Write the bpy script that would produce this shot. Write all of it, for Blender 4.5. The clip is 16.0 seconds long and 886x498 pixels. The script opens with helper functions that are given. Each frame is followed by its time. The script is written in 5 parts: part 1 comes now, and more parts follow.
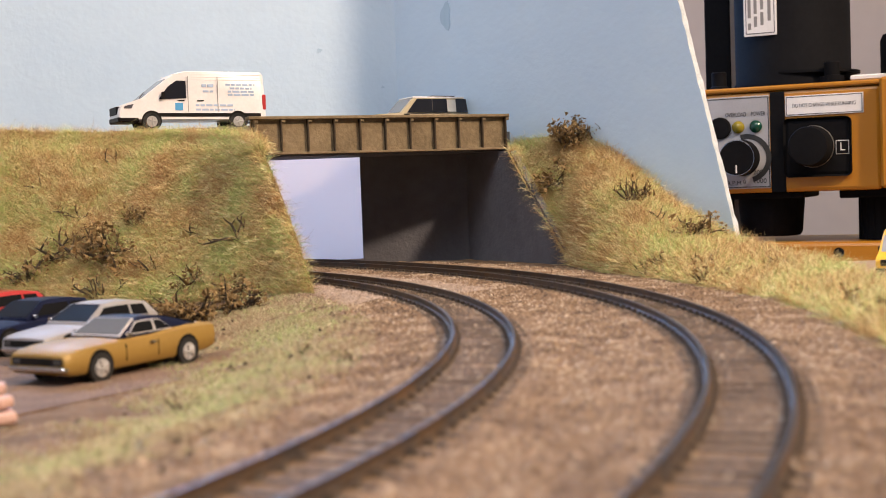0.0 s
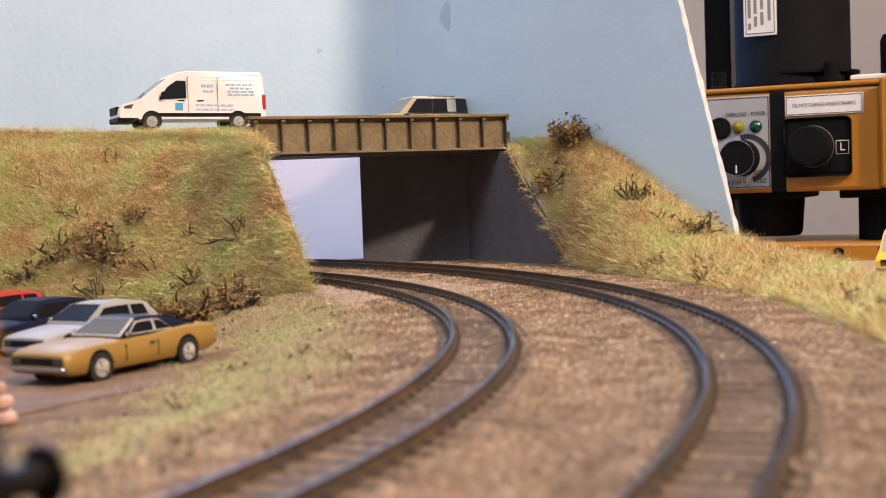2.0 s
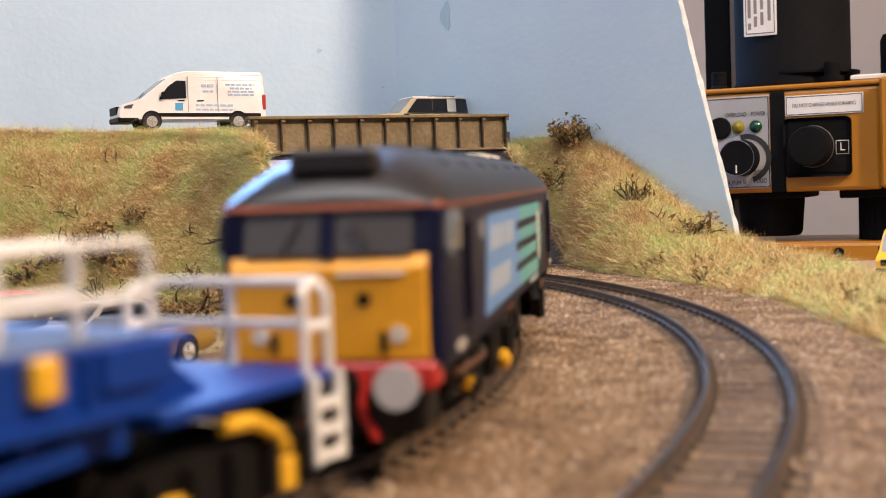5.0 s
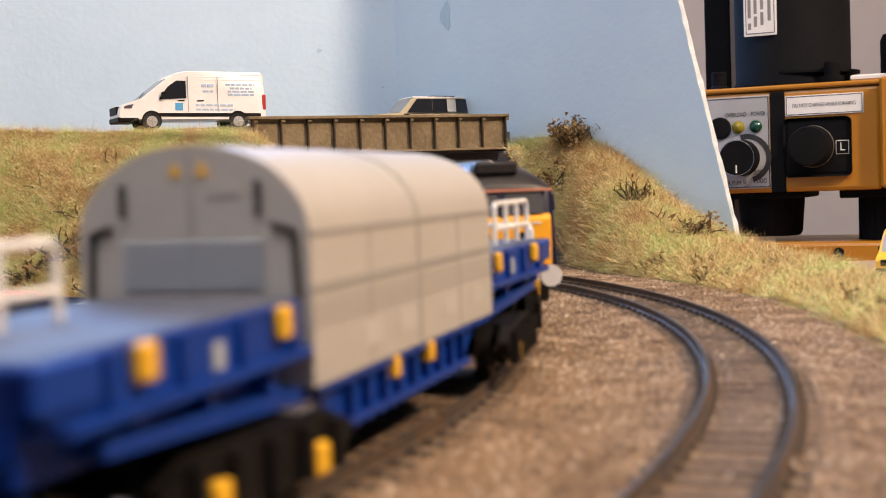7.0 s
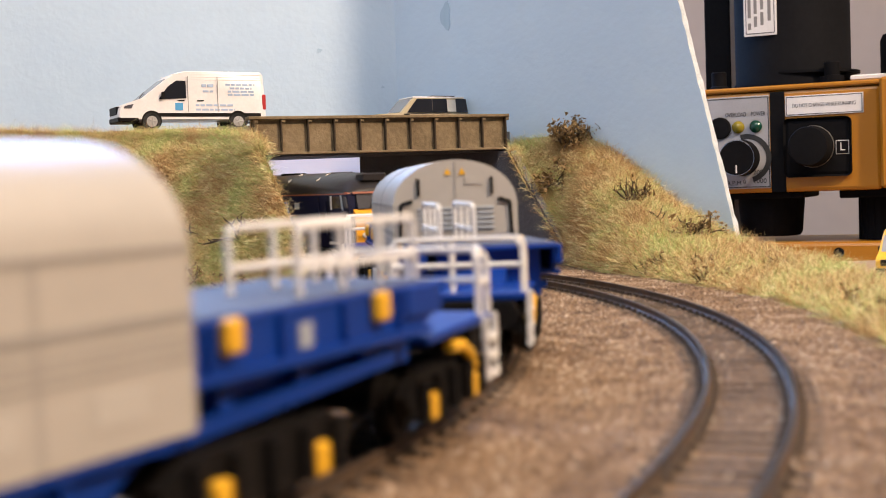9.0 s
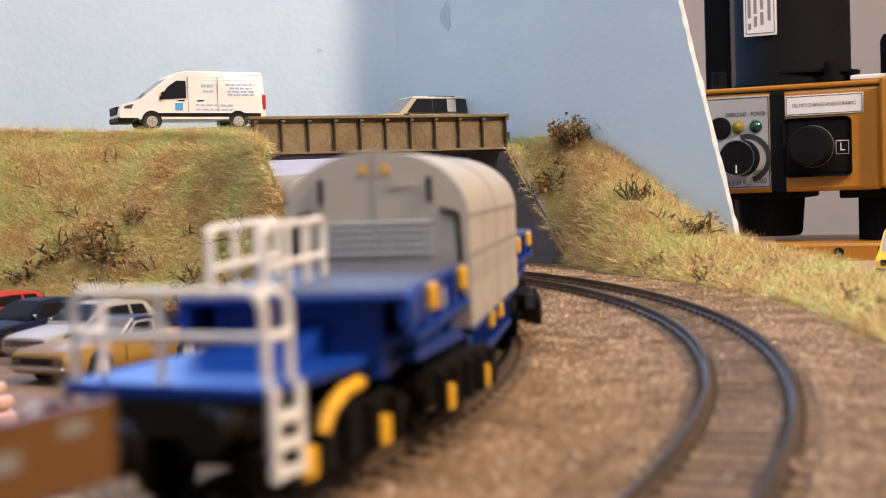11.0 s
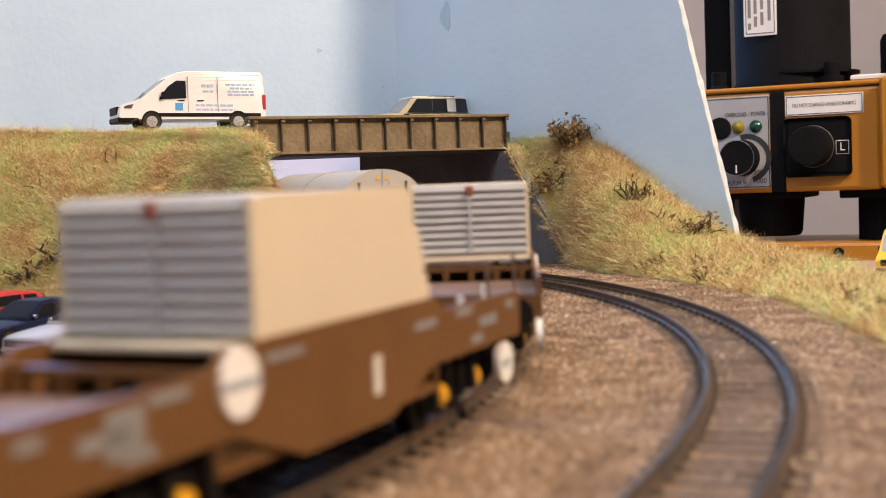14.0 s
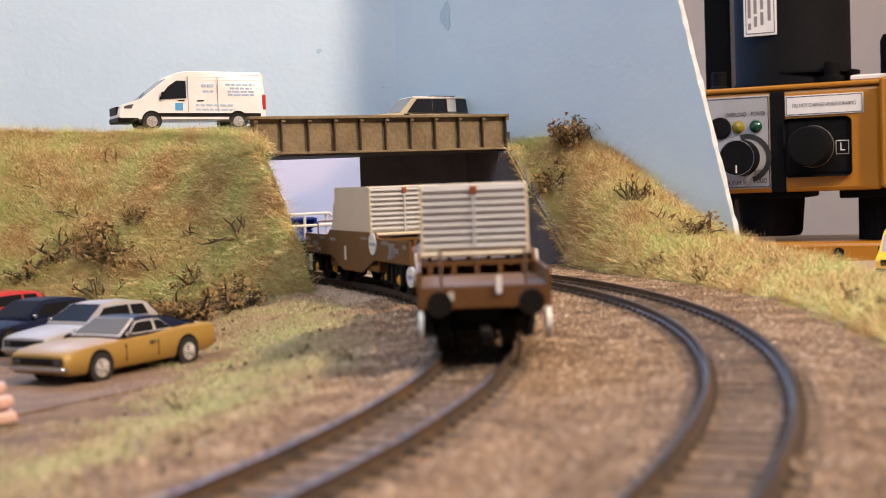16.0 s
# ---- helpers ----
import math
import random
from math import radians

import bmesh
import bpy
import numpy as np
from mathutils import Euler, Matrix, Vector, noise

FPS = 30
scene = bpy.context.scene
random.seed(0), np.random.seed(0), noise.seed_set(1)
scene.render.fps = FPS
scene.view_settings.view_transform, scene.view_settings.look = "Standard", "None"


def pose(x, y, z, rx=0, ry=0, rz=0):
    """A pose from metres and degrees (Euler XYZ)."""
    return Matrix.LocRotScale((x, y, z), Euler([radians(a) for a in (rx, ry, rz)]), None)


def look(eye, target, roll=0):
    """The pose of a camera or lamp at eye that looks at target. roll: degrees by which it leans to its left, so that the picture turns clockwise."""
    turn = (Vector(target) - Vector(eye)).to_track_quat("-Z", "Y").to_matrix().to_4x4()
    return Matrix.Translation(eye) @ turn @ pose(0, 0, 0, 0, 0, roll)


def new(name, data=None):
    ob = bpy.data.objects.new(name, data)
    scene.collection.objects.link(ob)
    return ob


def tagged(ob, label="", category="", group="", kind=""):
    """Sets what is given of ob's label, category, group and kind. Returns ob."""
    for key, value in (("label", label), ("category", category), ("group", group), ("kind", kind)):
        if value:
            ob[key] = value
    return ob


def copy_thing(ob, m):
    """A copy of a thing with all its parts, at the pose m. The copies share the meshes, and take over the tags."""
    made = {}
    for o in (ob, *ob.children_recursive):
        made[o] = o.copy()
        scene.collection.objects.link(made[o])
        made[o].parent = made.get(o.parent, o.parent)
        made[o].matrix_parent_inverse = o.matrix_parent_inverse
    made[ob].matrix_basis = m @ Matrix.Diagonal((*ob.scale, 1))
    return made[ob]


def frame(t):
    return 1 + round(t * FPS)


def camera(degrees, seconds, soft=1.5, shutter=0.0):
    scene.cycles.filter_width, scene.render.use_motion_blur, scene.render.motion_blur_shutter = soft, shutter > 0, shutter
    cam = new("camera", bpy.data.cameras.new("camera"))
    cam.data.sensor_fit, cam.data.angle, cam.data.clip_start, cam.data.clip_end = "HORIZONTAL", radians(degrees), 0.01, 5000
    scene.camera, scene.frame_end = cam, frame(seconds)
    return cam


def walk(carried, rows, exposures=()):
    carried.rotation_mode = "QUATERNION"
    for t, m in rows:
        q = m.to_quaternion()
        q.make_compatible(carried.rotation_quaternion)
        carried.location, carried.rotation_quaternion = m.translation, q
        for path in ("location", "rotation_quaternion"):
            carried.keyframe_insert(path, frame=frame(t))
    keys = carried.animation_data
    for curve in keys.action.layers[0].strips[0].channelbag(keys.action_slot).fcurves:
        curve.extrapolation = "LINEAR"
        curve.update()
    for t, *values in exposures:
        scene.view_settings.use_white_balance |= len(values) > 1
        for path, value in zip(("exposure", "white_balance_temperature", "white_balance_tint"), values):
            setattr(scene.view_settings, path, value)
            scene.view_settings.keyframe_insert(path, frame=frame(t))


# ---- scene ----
cam = camera(37.64, 16.0, soft=0.9, shutter=0.5)
EYE_H = 0.0436
EYE = Vector((0, 0, EYE_H))
AIM = EYE + Vector((0, math.cos(0.0507), -math.sin(0.0507)))
walk(cam, [(0.0, look(EYE, AIM, -2.09)), (16.0, look(EYE, AIM, -2.09))])
cam.data.dof.use_dof = True
cam.data.dof.focus_distance = 0.78
cam.data.dof.aperture_fstop = 22

# ---- light: one room, daylight behind to the left, ceiling lamp to the right ----
world = bpy.data.worlds.new("world")
scene.world = world
world.use_nodes = True
world.node_tree.nodes["Background"].inputs[0].default_value = (0.75, 0.85, 1.0, 1)
world.node_tree.nodes["Background"].inputs[1].default_value = 0.3


def area_lamp(name, eye, target, sx, sy, power, colour):
    d = bpy.data.lights.new(name, "AREA")
    d.shape, d.size, d.size_y, d.energy, d.color = "RECTANGLE", sx, sy, power, colour
    o = new(name, d)
    o.matrix_world = look(eye, target)
    return o


area_lamp("ceiling_lamp_light", (1.25, -0.16, 1.30), (0, 0.6, 0), 0.13, 0.13, 52, (1.0, 0.755, 0.55))
area_lamp("ceiling_panel_light", (-0.2, -0.2, 1.75), (-0.1, 0.6, 0), 1.2, 1.2, 42, (0.97, 0.95, 0.965))
area_lamp("window_light", (-0.65, 2.15, 1.05), (-0.2, 0.5, 0), 1.3, 0.7, 95, (0.26, 0.50, 1.0))
# Unseen bluish fill from the left, added to brighten left-facing flanks.
area_lamp("side_fill_light", (-2.5, 0.55, 0.75), (0, 0.4, 0.02), 0.9, 0.8, 7, (0.42, 0.66, 1.0))


# ---- materials ----
def mat(name, colour, rough=0.6, metal=0.0, colour2=None, scale=40.0, bump=0.0, bump_scale=300.0, fine=None, coat=0.0, rand=0.0, spec=0.5):
    """Principled, with noise between two colours at a coarse and a fine scale."""
    m = bpy.data.materials.new(name)
    m.use_nodes = True
    nt = m.node_tree
    b = nt.nodes["Principled BSDF"]
    b.inputs["Roughness"].default_value, b.inputs["Metallic"].default_value = rough, metal
    b.inputs["Coat Weight"].default_value = coat
    b.inputs["Specular IOR Level"].default_value = spec
    c2 = colour2 or tuple(0.8 * v for v in colour)
    tc = nt.nodes.new("ShaderNodeTexCoord")
    n1 = nt.nodes.new("ShaderNodeTexNoise")
    n1.inputs["Scale"].default_value, n1.inputs["Detail"].default_value = scale, 6
    n2 = nt.nodes.new("ShaderNodeTexNoise")
    n2.inputs["Scale"].default_value, n2.inputs["Detail"].default_value = fine or scale * 9, 4
    for n in (n1, n2):
        nt.links.new(tc.outputs["Object"], n.inputs["Vector"])
    mixf = nt.nodes.new("ShaderNodeMath")
    mixf.operation = "MULTIPLY_ADD"
    nt.links.new(n1.outputs["Fac"], mixf.inputs[0])
    mixf.inputs[1].default_value = 0.6
    ad = nt.nodes.new("ShaderNodeMath")
    ad.operation = "MULTIPLY"
    nt.links.new(n2.outputs["Fac"], ad.inputs[0])
    ad.inputs[1].default_value = 0.4
    nt.links.new(ad.outputs[0], mixf.inputs[2])
    ramp = nt.nodes.new("ShaderNodeValToRGB")
    ramp.color_ramp.elements[0].position, ramp.color_ramp.elements[1].position = 0.36, 0.64
    ramp.color_ramp.elements[0].color, ramp.color_ramp.elements[1].color = (*c2, 1), (*colour, 1)
    nt.links.new(mixf.outputs[0], ramp.inputs[0])
    out = ramp.outputs[0]
    if rand:
        oi = nt.nodes.new("ShaderNodeNewGeometry")
        hs = nt.nodes.new("ShaderNodeHueSaturation")
        mr = nt.nodes.new("ShaderNodeMapRange")
        mr.inputs[3].default_value, mr.inputs[4].default_value = 1 - rand, 1 + rand
        nt.links.new(oi.outputs["Random Per Island"], mr.inputs[0])
        nt.links.new(mr.outputs[0], hs.inputs["Value"])
        nt.links.new(out, hs.inputs["Color"])
        out = hs.outputs[0]
    nt.links.new(out, b.inputs["Base Color"])
    if bump:
        bn = nt.nodes.new("ShaderNodeBump")
        bn.inputs["Strength"].default_value, bn.inputs["Distance"].default_value = bump, 0.001
        n3 = nt.nodes.new("ShaderNodeTexNoise")
        n3.inputs["Scale"].default_value, n3.inputs["Detail"].default_value = bump_scale, 5
        nt.links.new(tc.outputs["Object"], n3.inputs["Vector"])
        nt.links.new(n3.outputs["Fac"], bn.inputs["Height"])
        nt.links.new(bn.outputs[0], b.inputs["Normal"])
    return m


def plain(name, colour, rough=0.5, metal=0.0, coat=0.0, spec=0.5):
    return mat(name, colour, rough, metal, tuple(0.88 * v for v in colour), 60, 0, 300, 700, coat, spec=spec)


# ---- mesh helpers ----
def part(name, bm, material, parent=None, label="", smooth=False):
    me = bpy.data.meshes.new(name)
    bmesh.ops.recalc_face_normals(bm, faces=bm.faces)
    if smooth:
        for f in bm.faces:
            f.smooth = True
    bm.to_mesh(me)
    bm.free()
    if smooth:
        me.set_sharp_from_angle(angle=radians(35))
    for m in material if isinstance(material, (list, tuple)) else [material]:
        me.materials.append(m)
    o = new(name, me)
    if parent:
        o.parent = parent
    if label:
        o["label"] = label
    return o


def empty(name, label, category, group="", kind=""):
    o = new(name)
    o.empty_display_size = 0.01
    return tagged(o, label, category, group, kind)


def box(bm, x0, x1, y0, y1, z0, z1, bevel=0.0, seg=1):
    vs = [bm.verts.new((x, y, z)) for z in (z0, z1) for x, y in ((x0, y0), (x1, y0), (x1, y1), (x0, y1))]
    fs = [bm.faces.new([vs[i] for i in q]) for q in ((3, 2, 1, 0), (4, 5, 6, 7), (0, 1, 5, 4), (1, 2, 6, 5), (2, 3, 7, 6), (3, 0, 4, 7))]
    if bevel:
        es = {e for f in fs for e in f.edges}
        bmesh.ops.bevel(bm, geom=list(es), offset=bevel, segments=seg, affect="EDGES", profile=0.5)
    return bm


def prism(bm, pts, y0, y1, axis="y"):
    """Extrude a 2D outline. axis y: pts are (x, z); axis x: pts are (y, z); axis z: pts are (x, y)."""
    def co(a, b, t):
        return (a, t, b) if axis == "y" else (t, a, b) if axis == "x" else (a, b, t)
    lo = [bm.verts.new(co(a, b, y0)) for a, b in pts]
    hi = [bm.verts.new(co(a, b, y1)) for a, b in pts]
    n = len(pts)
    bm.faces.new(lo)
    bm.faces.new(hi[::-1])
    for i in range(n):
        bm.faces.new((lo[i], hi[i], hi[(i + 1) % n], lo[(i + 1) % n]))
    return bm


def cyl(bm, a, b, r, n=12, r2=None):
    """A rod or disc from a to b."""
    a, b = Vector(a), Vector(b)
    d = (b - a).normalized()
    u = d.orthogonal().normalized()
    w = d.cross(u)
    r2 = r if r2 is None else r2
    ra = [bm.verts.new(a + r * (math.cos(2 * math.pi * i / n) * u + math.sin(2 * math.pi * i / n) * w)) for i in range(n)]
    rb = [bm.verts.new(b + r2 * (math.cos(2 * math.pi * i / n) * u + math.sin(2 * math.pi * i / n) * w)) for i in range(n)]
    bm.faces.new(ra[::-1])
    bm.faces.new(rb)
    for i in range(n):
        bm.faces.new((ra[i], ra[(i + 1) % n], rb[(i + 1) % n], rb[i]))
    return bm


def rods(bm, pts, r, n=6):
    for a, b in zip(pts, pts[1:]):
        cyl(bm, a, b, r, n)
    return bm


def lathe(bm, prof, axis_at=(0, 0), n=20, axis="z"):
    """prof: (radius, height) pairs."""
    rings = []
    for r, h in prof:
        ring = []
        for i in range(n):
            a = 2 * math.pi * i / n
            p = (r * math.cos(a), r * math.sin(a))
            ring.append(bm.verts.new((p[0] + axis_at[0], p[1] + axis_at[1], h) if axis == "z" else (p[0] + axis_at[0], h, p[1] + axis_at[1])))
        rings.append(ring)
    for a, b in zip(rings, rings[1:]):
        for i in range(n):
            bm.faces.new((a[i], a[(i + 1) % n], b[(i + 1) % n], b[i]))
    bm.faces.new(rings[0][::-1])
    bm.faces.new(rings[-1])
    return bm


def B():
    return bmesh.new()


# ---- the plan ----
C1, R1 = Vector((-0.4945, 0.3897)), 0.5054
C2, R2 = Vector((-0.4854, 0.3948)), 0.5625
S_LEAD = -0.26
GROUND = -0.004


def line_at(s, c=C1, r=R1, s0=S_LEAD):
    """Place and heading on the centre line of a track, s metres along it."""
    a = max(s, s0) / r
    q = c + r * Vector((math.cos(a), math.sin(a)))
    h = Vector((-math.sin(a), math.cos(a)))
    return (q + h * float(s - s0), h) if s < s0 else (q, h)


def smooth(a, b, x):
    t = min(1, max(0, (x - a) / (b - a)))
    return t * t * (3 - 2 * t)


def track_gap(x, y):
    """Signed distance outward from the inner track's centre line."""
    p = Vector((x, y))
    q0, h = line_at(S_LEAD)
    d = p - q0
    if d.dot(h) < 0:
        return d.dot(Vector((h.y, -h.x)))
    return (p - C1).length - R1


def ground_z(x, y):
    g = track_gap(x, y)
    z = GROUND
    z -= 0.0105 * smooth(-0.03, -0.095, g) if g < -0.03 else 0
    n = noise.noise(Vector((x * 55, y * 55, 0))) * 0.0008 + noise.noise(Vector((x * 210, y * 210, 3))) * 0.00045
    on_track = min(abs(g), abs((Vector((x, y)) - C2).length - R2))
    lift = 0.0011 * (1 - smooth(0.016, 0.026, on_track))
    return z + lift + n * (0.35 + 0.65 * smooth(0.012, 0.022, on_track)) - 0.0003


# ---- materials of the setting ----
M_BALLAST = mat("ballast", (0.245, 0.150, 0.078), 0.95, 0, (0.135, 0.078, 0.038), 95, 1.0, 1400, 900)
M_SLEEPER = mat("sleeper", (0.105, 0.074, 0.049), 0.85, 0, (0.058, 0.041, 0.028), 300)
M_RAILTOP = mat("rail_side", (0.034, 0.028, 0.025), 0.6, 0, (0.105, 0.056, 0.022), 70)
M_RAILHEAD = mat("rail_head", (0.17, 0.16, 0.155), 0.38, 0.85, (0.12, 0.11, 0.10), 200)
M_BLUE = mat("blue_paint", (0.55, 0.69, 0.82), 0.55, 0, (0.51, 0.65, 0.79), 9, 0.2, 260, 60)
M_EDGE = mat("board_edge", (0.62, 0.65, 0.67), 0.9, 0, (0.40, 0.46, 0.50), 120, 0.6, 500)
M_DARKWALL = mat("dark_wall", (0.125, 0.128, 0.150), 0.7, 0, (0.088, 0.090, 0.106), 26, 0.5, 400, 140)
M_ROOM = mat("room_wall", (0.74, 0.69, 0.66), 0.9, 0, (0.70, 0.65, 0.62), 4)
# Off-white of the far wall, darkened in the colour to read dimmer.
M_ROOMDIM = mat("room_wall_dimmed", (0.41, 0.375, 0.365), 0.9, 0, (0.38, 0.35, 0.34), 4)
M_WALLBOUNCE = mat("bounce_wall_grey", (0.42, 0.40, 0.38), 0.9, 0, (0.38, 0.36, 0.34), 4)
M_TABLE = mat("table_wood", (0.35, 0.22, 0.12), 0.6, 0, (0.26, 0.16, 0.08), 12)
M_GIRDER = mat("girder", (0.225, 0.165, 0.088), 0.7, 0, (0.115, 0.08, 0.038), 45, 0.5, 500)
M_RUST = mat("girder_rust", (0.075, 0.05, 0.025), 0.85, 0, (0.04, 0.026, 0.014), 200, 0.5, 600)
M_ROAD = mat("road_surface", (0.16, 0.15, 0.14), 0.9, 0, (0.11, 0.10, 0.095), 90, 0.5, 800)
M_SOIL = mat("bank_soil", (0.50, 0.41, 0.18), 0.95, 0, (0.34, 0.24, 0.09), 45, 0.8, 500, 400)


# ---- room ----
def slab(name, x0, x1, y0, y1, z0, z1, m, label="", kind="structure"):
    o = part(name, box(B(), x0, x1, y0, y1, z0, z1), m)
    return tagged(o, label, name.split("_")[0], "", kind)


slab("floor", -2.6, 2.6, -2.2, 2.3, -0.85, -0.8, M_TABLE, "brown floor of the room")
slab("wall_north", -2.6, 2.6, 2.2, 2.3, -0.8, 1.7, M_ROOMDIM, "plain off-white painted room wall")
# South and east walls are out of view; their grey sets the bounced light.
slab("wall_south", -2.6, 2.6, -2.3, -2.2, -0.8, 1.7, M_WALLBOUNCE, "plain grey room wall out of view, toned to set bounced light")
slab("wall_east", 2.6, 2.7, -2.3, 2.3, -0.8, 1.7, M_WALLBOUNCE, "plain grey room wall out of view, toned to set bounced light")
slab("wall_west", -2.7, -2.6, -2.3, 2.3, -0.8, 1.7, M_ROOM, "plain off-white painted room wall")
slab("ceiling", -2.7, 2.7, -2.3, 2.3, 1.8, 1.85, M_ROOM, "plain white ceiling")
slab("workbench", -1.6, 1.4, -1.2, 1.6, -0.085, -0.045, M_TABLE, "brown wooden workbench top under the layout")


# ---- ground of the layout ----
def build_ground():
    bm = B()
    xs = np.concatenate([np.linspace(-1.3, -0.22, 28)[:-1], np.linspace(-0.22, 0.17, 150)])
    ys = np.concatenate([np.linspace(-0.6, 0.08, 20)[:-1], np.linspace(0.08, 0.66, 210), np.linspace(0.66, 0.98, 40)[1:]])
    grid = [[bm.verts.new((x, y, ground_z(x, y))) for x in xs] for y in ys]
    for a, b in zip(grid, grid[1:]):
        for i in range(len(xs) - 1):
            bm.faces.new((a[i], a[i + 1], b[i + 1], b[i]))
    o = part("ground", bm, M_BALLAST, smooth=True)
    tagged(o, "brown sandy ballast and earth of the model layout", "ground", "", "structure")
    slab("baseboard", -1.3, 0.17, -0.6, 0.98, -0.045, -0.022, M_TABLE, "wooden baseboard under the model landscape")


build_ground()


def build_track(name, c, r, lead, s0, s1, label):
    t = empty(name, label, "railway track", "tracks of the layout")
    for off in (-0.0087, 0.0087):
        bm = B()
        prof = [(-0.0009, -0.0026), (0.0009, -0.0026), (0.0009, -0.0023), (0.00025, -0.0020), (0.00025, -0.0009), (0.00042, -0.0007), (0.00042, -0.0001), (0.00034, 0), (-0.00034, 0), (-0.00042, -0.0001), (-0.00042, -0.0007), (-0.00025, -0.0009), (-0.00025, -0.0020), (-0.0009, -0.0023)]
        rings = []
        n = int((s1 - s0) / 0.008)
        for i in range(n + 1):
            q, h = line_at(s0 + (s1 - s0) * i / n, c, r, lead)
            w = Vector((h.y, -h.x))
            rings.append([bm.verts.new((*(q + w * (off + a)), b)) for a, b in prof])
        for a, b in zip(rings, rings[1:]):
            for k in range(len(prof)):
                f = bm.faces.new((a[k], a[(k + 1) % len(prof)], b[(k + 1) % len(prof)], b[k]))
                f.material_index = 1 if k == 7 else 0
        bm.faces.new(rings[0])
        bm.faces.new(rings[-1][::-1])
        part("rail", bm, [M_RAILTOP, M_RAILHEAD], t, "dark weathered steel rail with a bright head")
    bm = B()
    box(bm, -0.0138, 0.0138, -0.0013, 0.0013, -0.0048, -0.0027, 0.0002)
    for off in (-0.0087, 0.0087):
        for sx in (-1, 1):
            box(bm, off + sx * 0.0016 - 0.0005, off + sx * 0.0016 + 0.0005, -0.0009, 0.0009, -0.0027, -0.0018)
    first = part("sleeper", bm, M_SLEEPER, t)
    step = 0.0080
    for i in range(int((s1 - s0) / step)):
        q, h = line_at(s0 + i * step, c, r, lead)
        o = first if i == 0 else new("sleeper", first.data)
        o.parent = t
        o.matrix_basis = pose(q.x, q.y, random.uniform(-0.0002, 0), 0, 0, math.degrees(math.atan2(h.y, h.x)) - 90 + random.uniform(-1, 1))
    return t


build_track("railway_track", C1, R1, S_LEAD, -0.75, 1.35, "curved single model railway track on brown sleepers")
build_track("railway_track", C2, R2, -0.32, -0.75, 1.45, "outer curved single model railway track on brown sleepers")


# ---- backdrop boards ----
CORNER = Vector((-0.0262, 0.86))
BOARD_END = Vector((0.1560, 0.68))


def upright(name, a, b, thick, z0, z1, m, lean=0.0, lean_z=0.17):
    """A board standing on the line a-b, thick to the far side; its free end at b leans back by lean at lean_z, with a ragged edge."""
    d = (b - a).normalized()
    n = Vector((-d.y, d.x)) * thick
    k = lean / lean_z
    steps = 70 if lean else 1
    r = random.Random(5)
    rims = []
    for off in (Vector((0, 0)), n):
        rim = [(a, z0)]
        for i in range(steps + 1):
            z = z0 + (z1 - z0) * i / steps
            rim.append((b - d * (k * z + (r.gauss(0, 0.00022) if lean else 0)), z))
        rim.append((a, z1))
        rims.append([(q + off, z) for q, z in rim])
    bm = B()
    lo, hi = [[bm.verts.new((q.x, q.y, z)) for q, z in rim] for rim in rims]
    bm.faces.new(lo)
    bm.faces.new(hi[::-1])
    c = len(lo)
    for i in range(c):
        f = bm.faces.new((lo[i], hi[i], hi[(i + 1) % c], lo[(i + 1) % c]))
        f.material_index = 1 if 0 < i < c - 1 and isinstance(m, list) else 0
    return part(name, bm, m)


# Left board stops above the card so window light reaches its back.
lb = upright("backdrop_board", Vector((-0.75, 0.80)), CORNER, 0.006, 0.0735, 0.30, [M_BLUE, M_EDGE])
tagged(lb, "pale blue painted backdrop board behind the road", "backdrop board", "", "structure")
rb = upright("backdrop_board", CORNER, BOARD_END, 0.0042, -0.03, 0.30, [M_BLUE, M_EDGE], lean=0.0332, lean_z=0.13)
tagged(rb, "pale blue painted backdrop board with a rough slanting white edge", "backdrop board", "", "structure")

card_m = mat("white_card", (0.84, 0.82, 0.84), 0.7, 0, (0.81, 0.79, 0.82), 8)
# Translucent share, tinted warm, added so the card glows evenly from behind.
thin = card_m.node_tree.nodes.new("ShaderNodeBsdfTranslucent")
thin.inputs["Color"].default_value = (0.98, 0.84, 0.76, 1)
both = card_m.node_tree.nodes.new("ShaderNodeMixShader")
both.inputs[0].default_value = 0.8
card_m.node_tree.links.new(card_m.node_tree.nodes["Principled BSDF"].outputs[0], both.inputs[1])
card_m.node_tree.links.new(thin.outputs[0], both.inputs[2])
card_m.node_tree.links.new(both.outputs[0], card_m.node_tree.nodes["Material Output"].inputs["Surface"])
tagged(upright("backing_card", Vector((-0.30, 0.834)), Vector((-0.034, 0.8560)), 0.0004, -0.006, 0.0733, card_m), "plain white card standing behind the bridge opening", "card", "", "structure")

# ---- bridge ----
PL, PR = Vector((-0.1010, 0.705)), Vector((0.0406, 0.775))


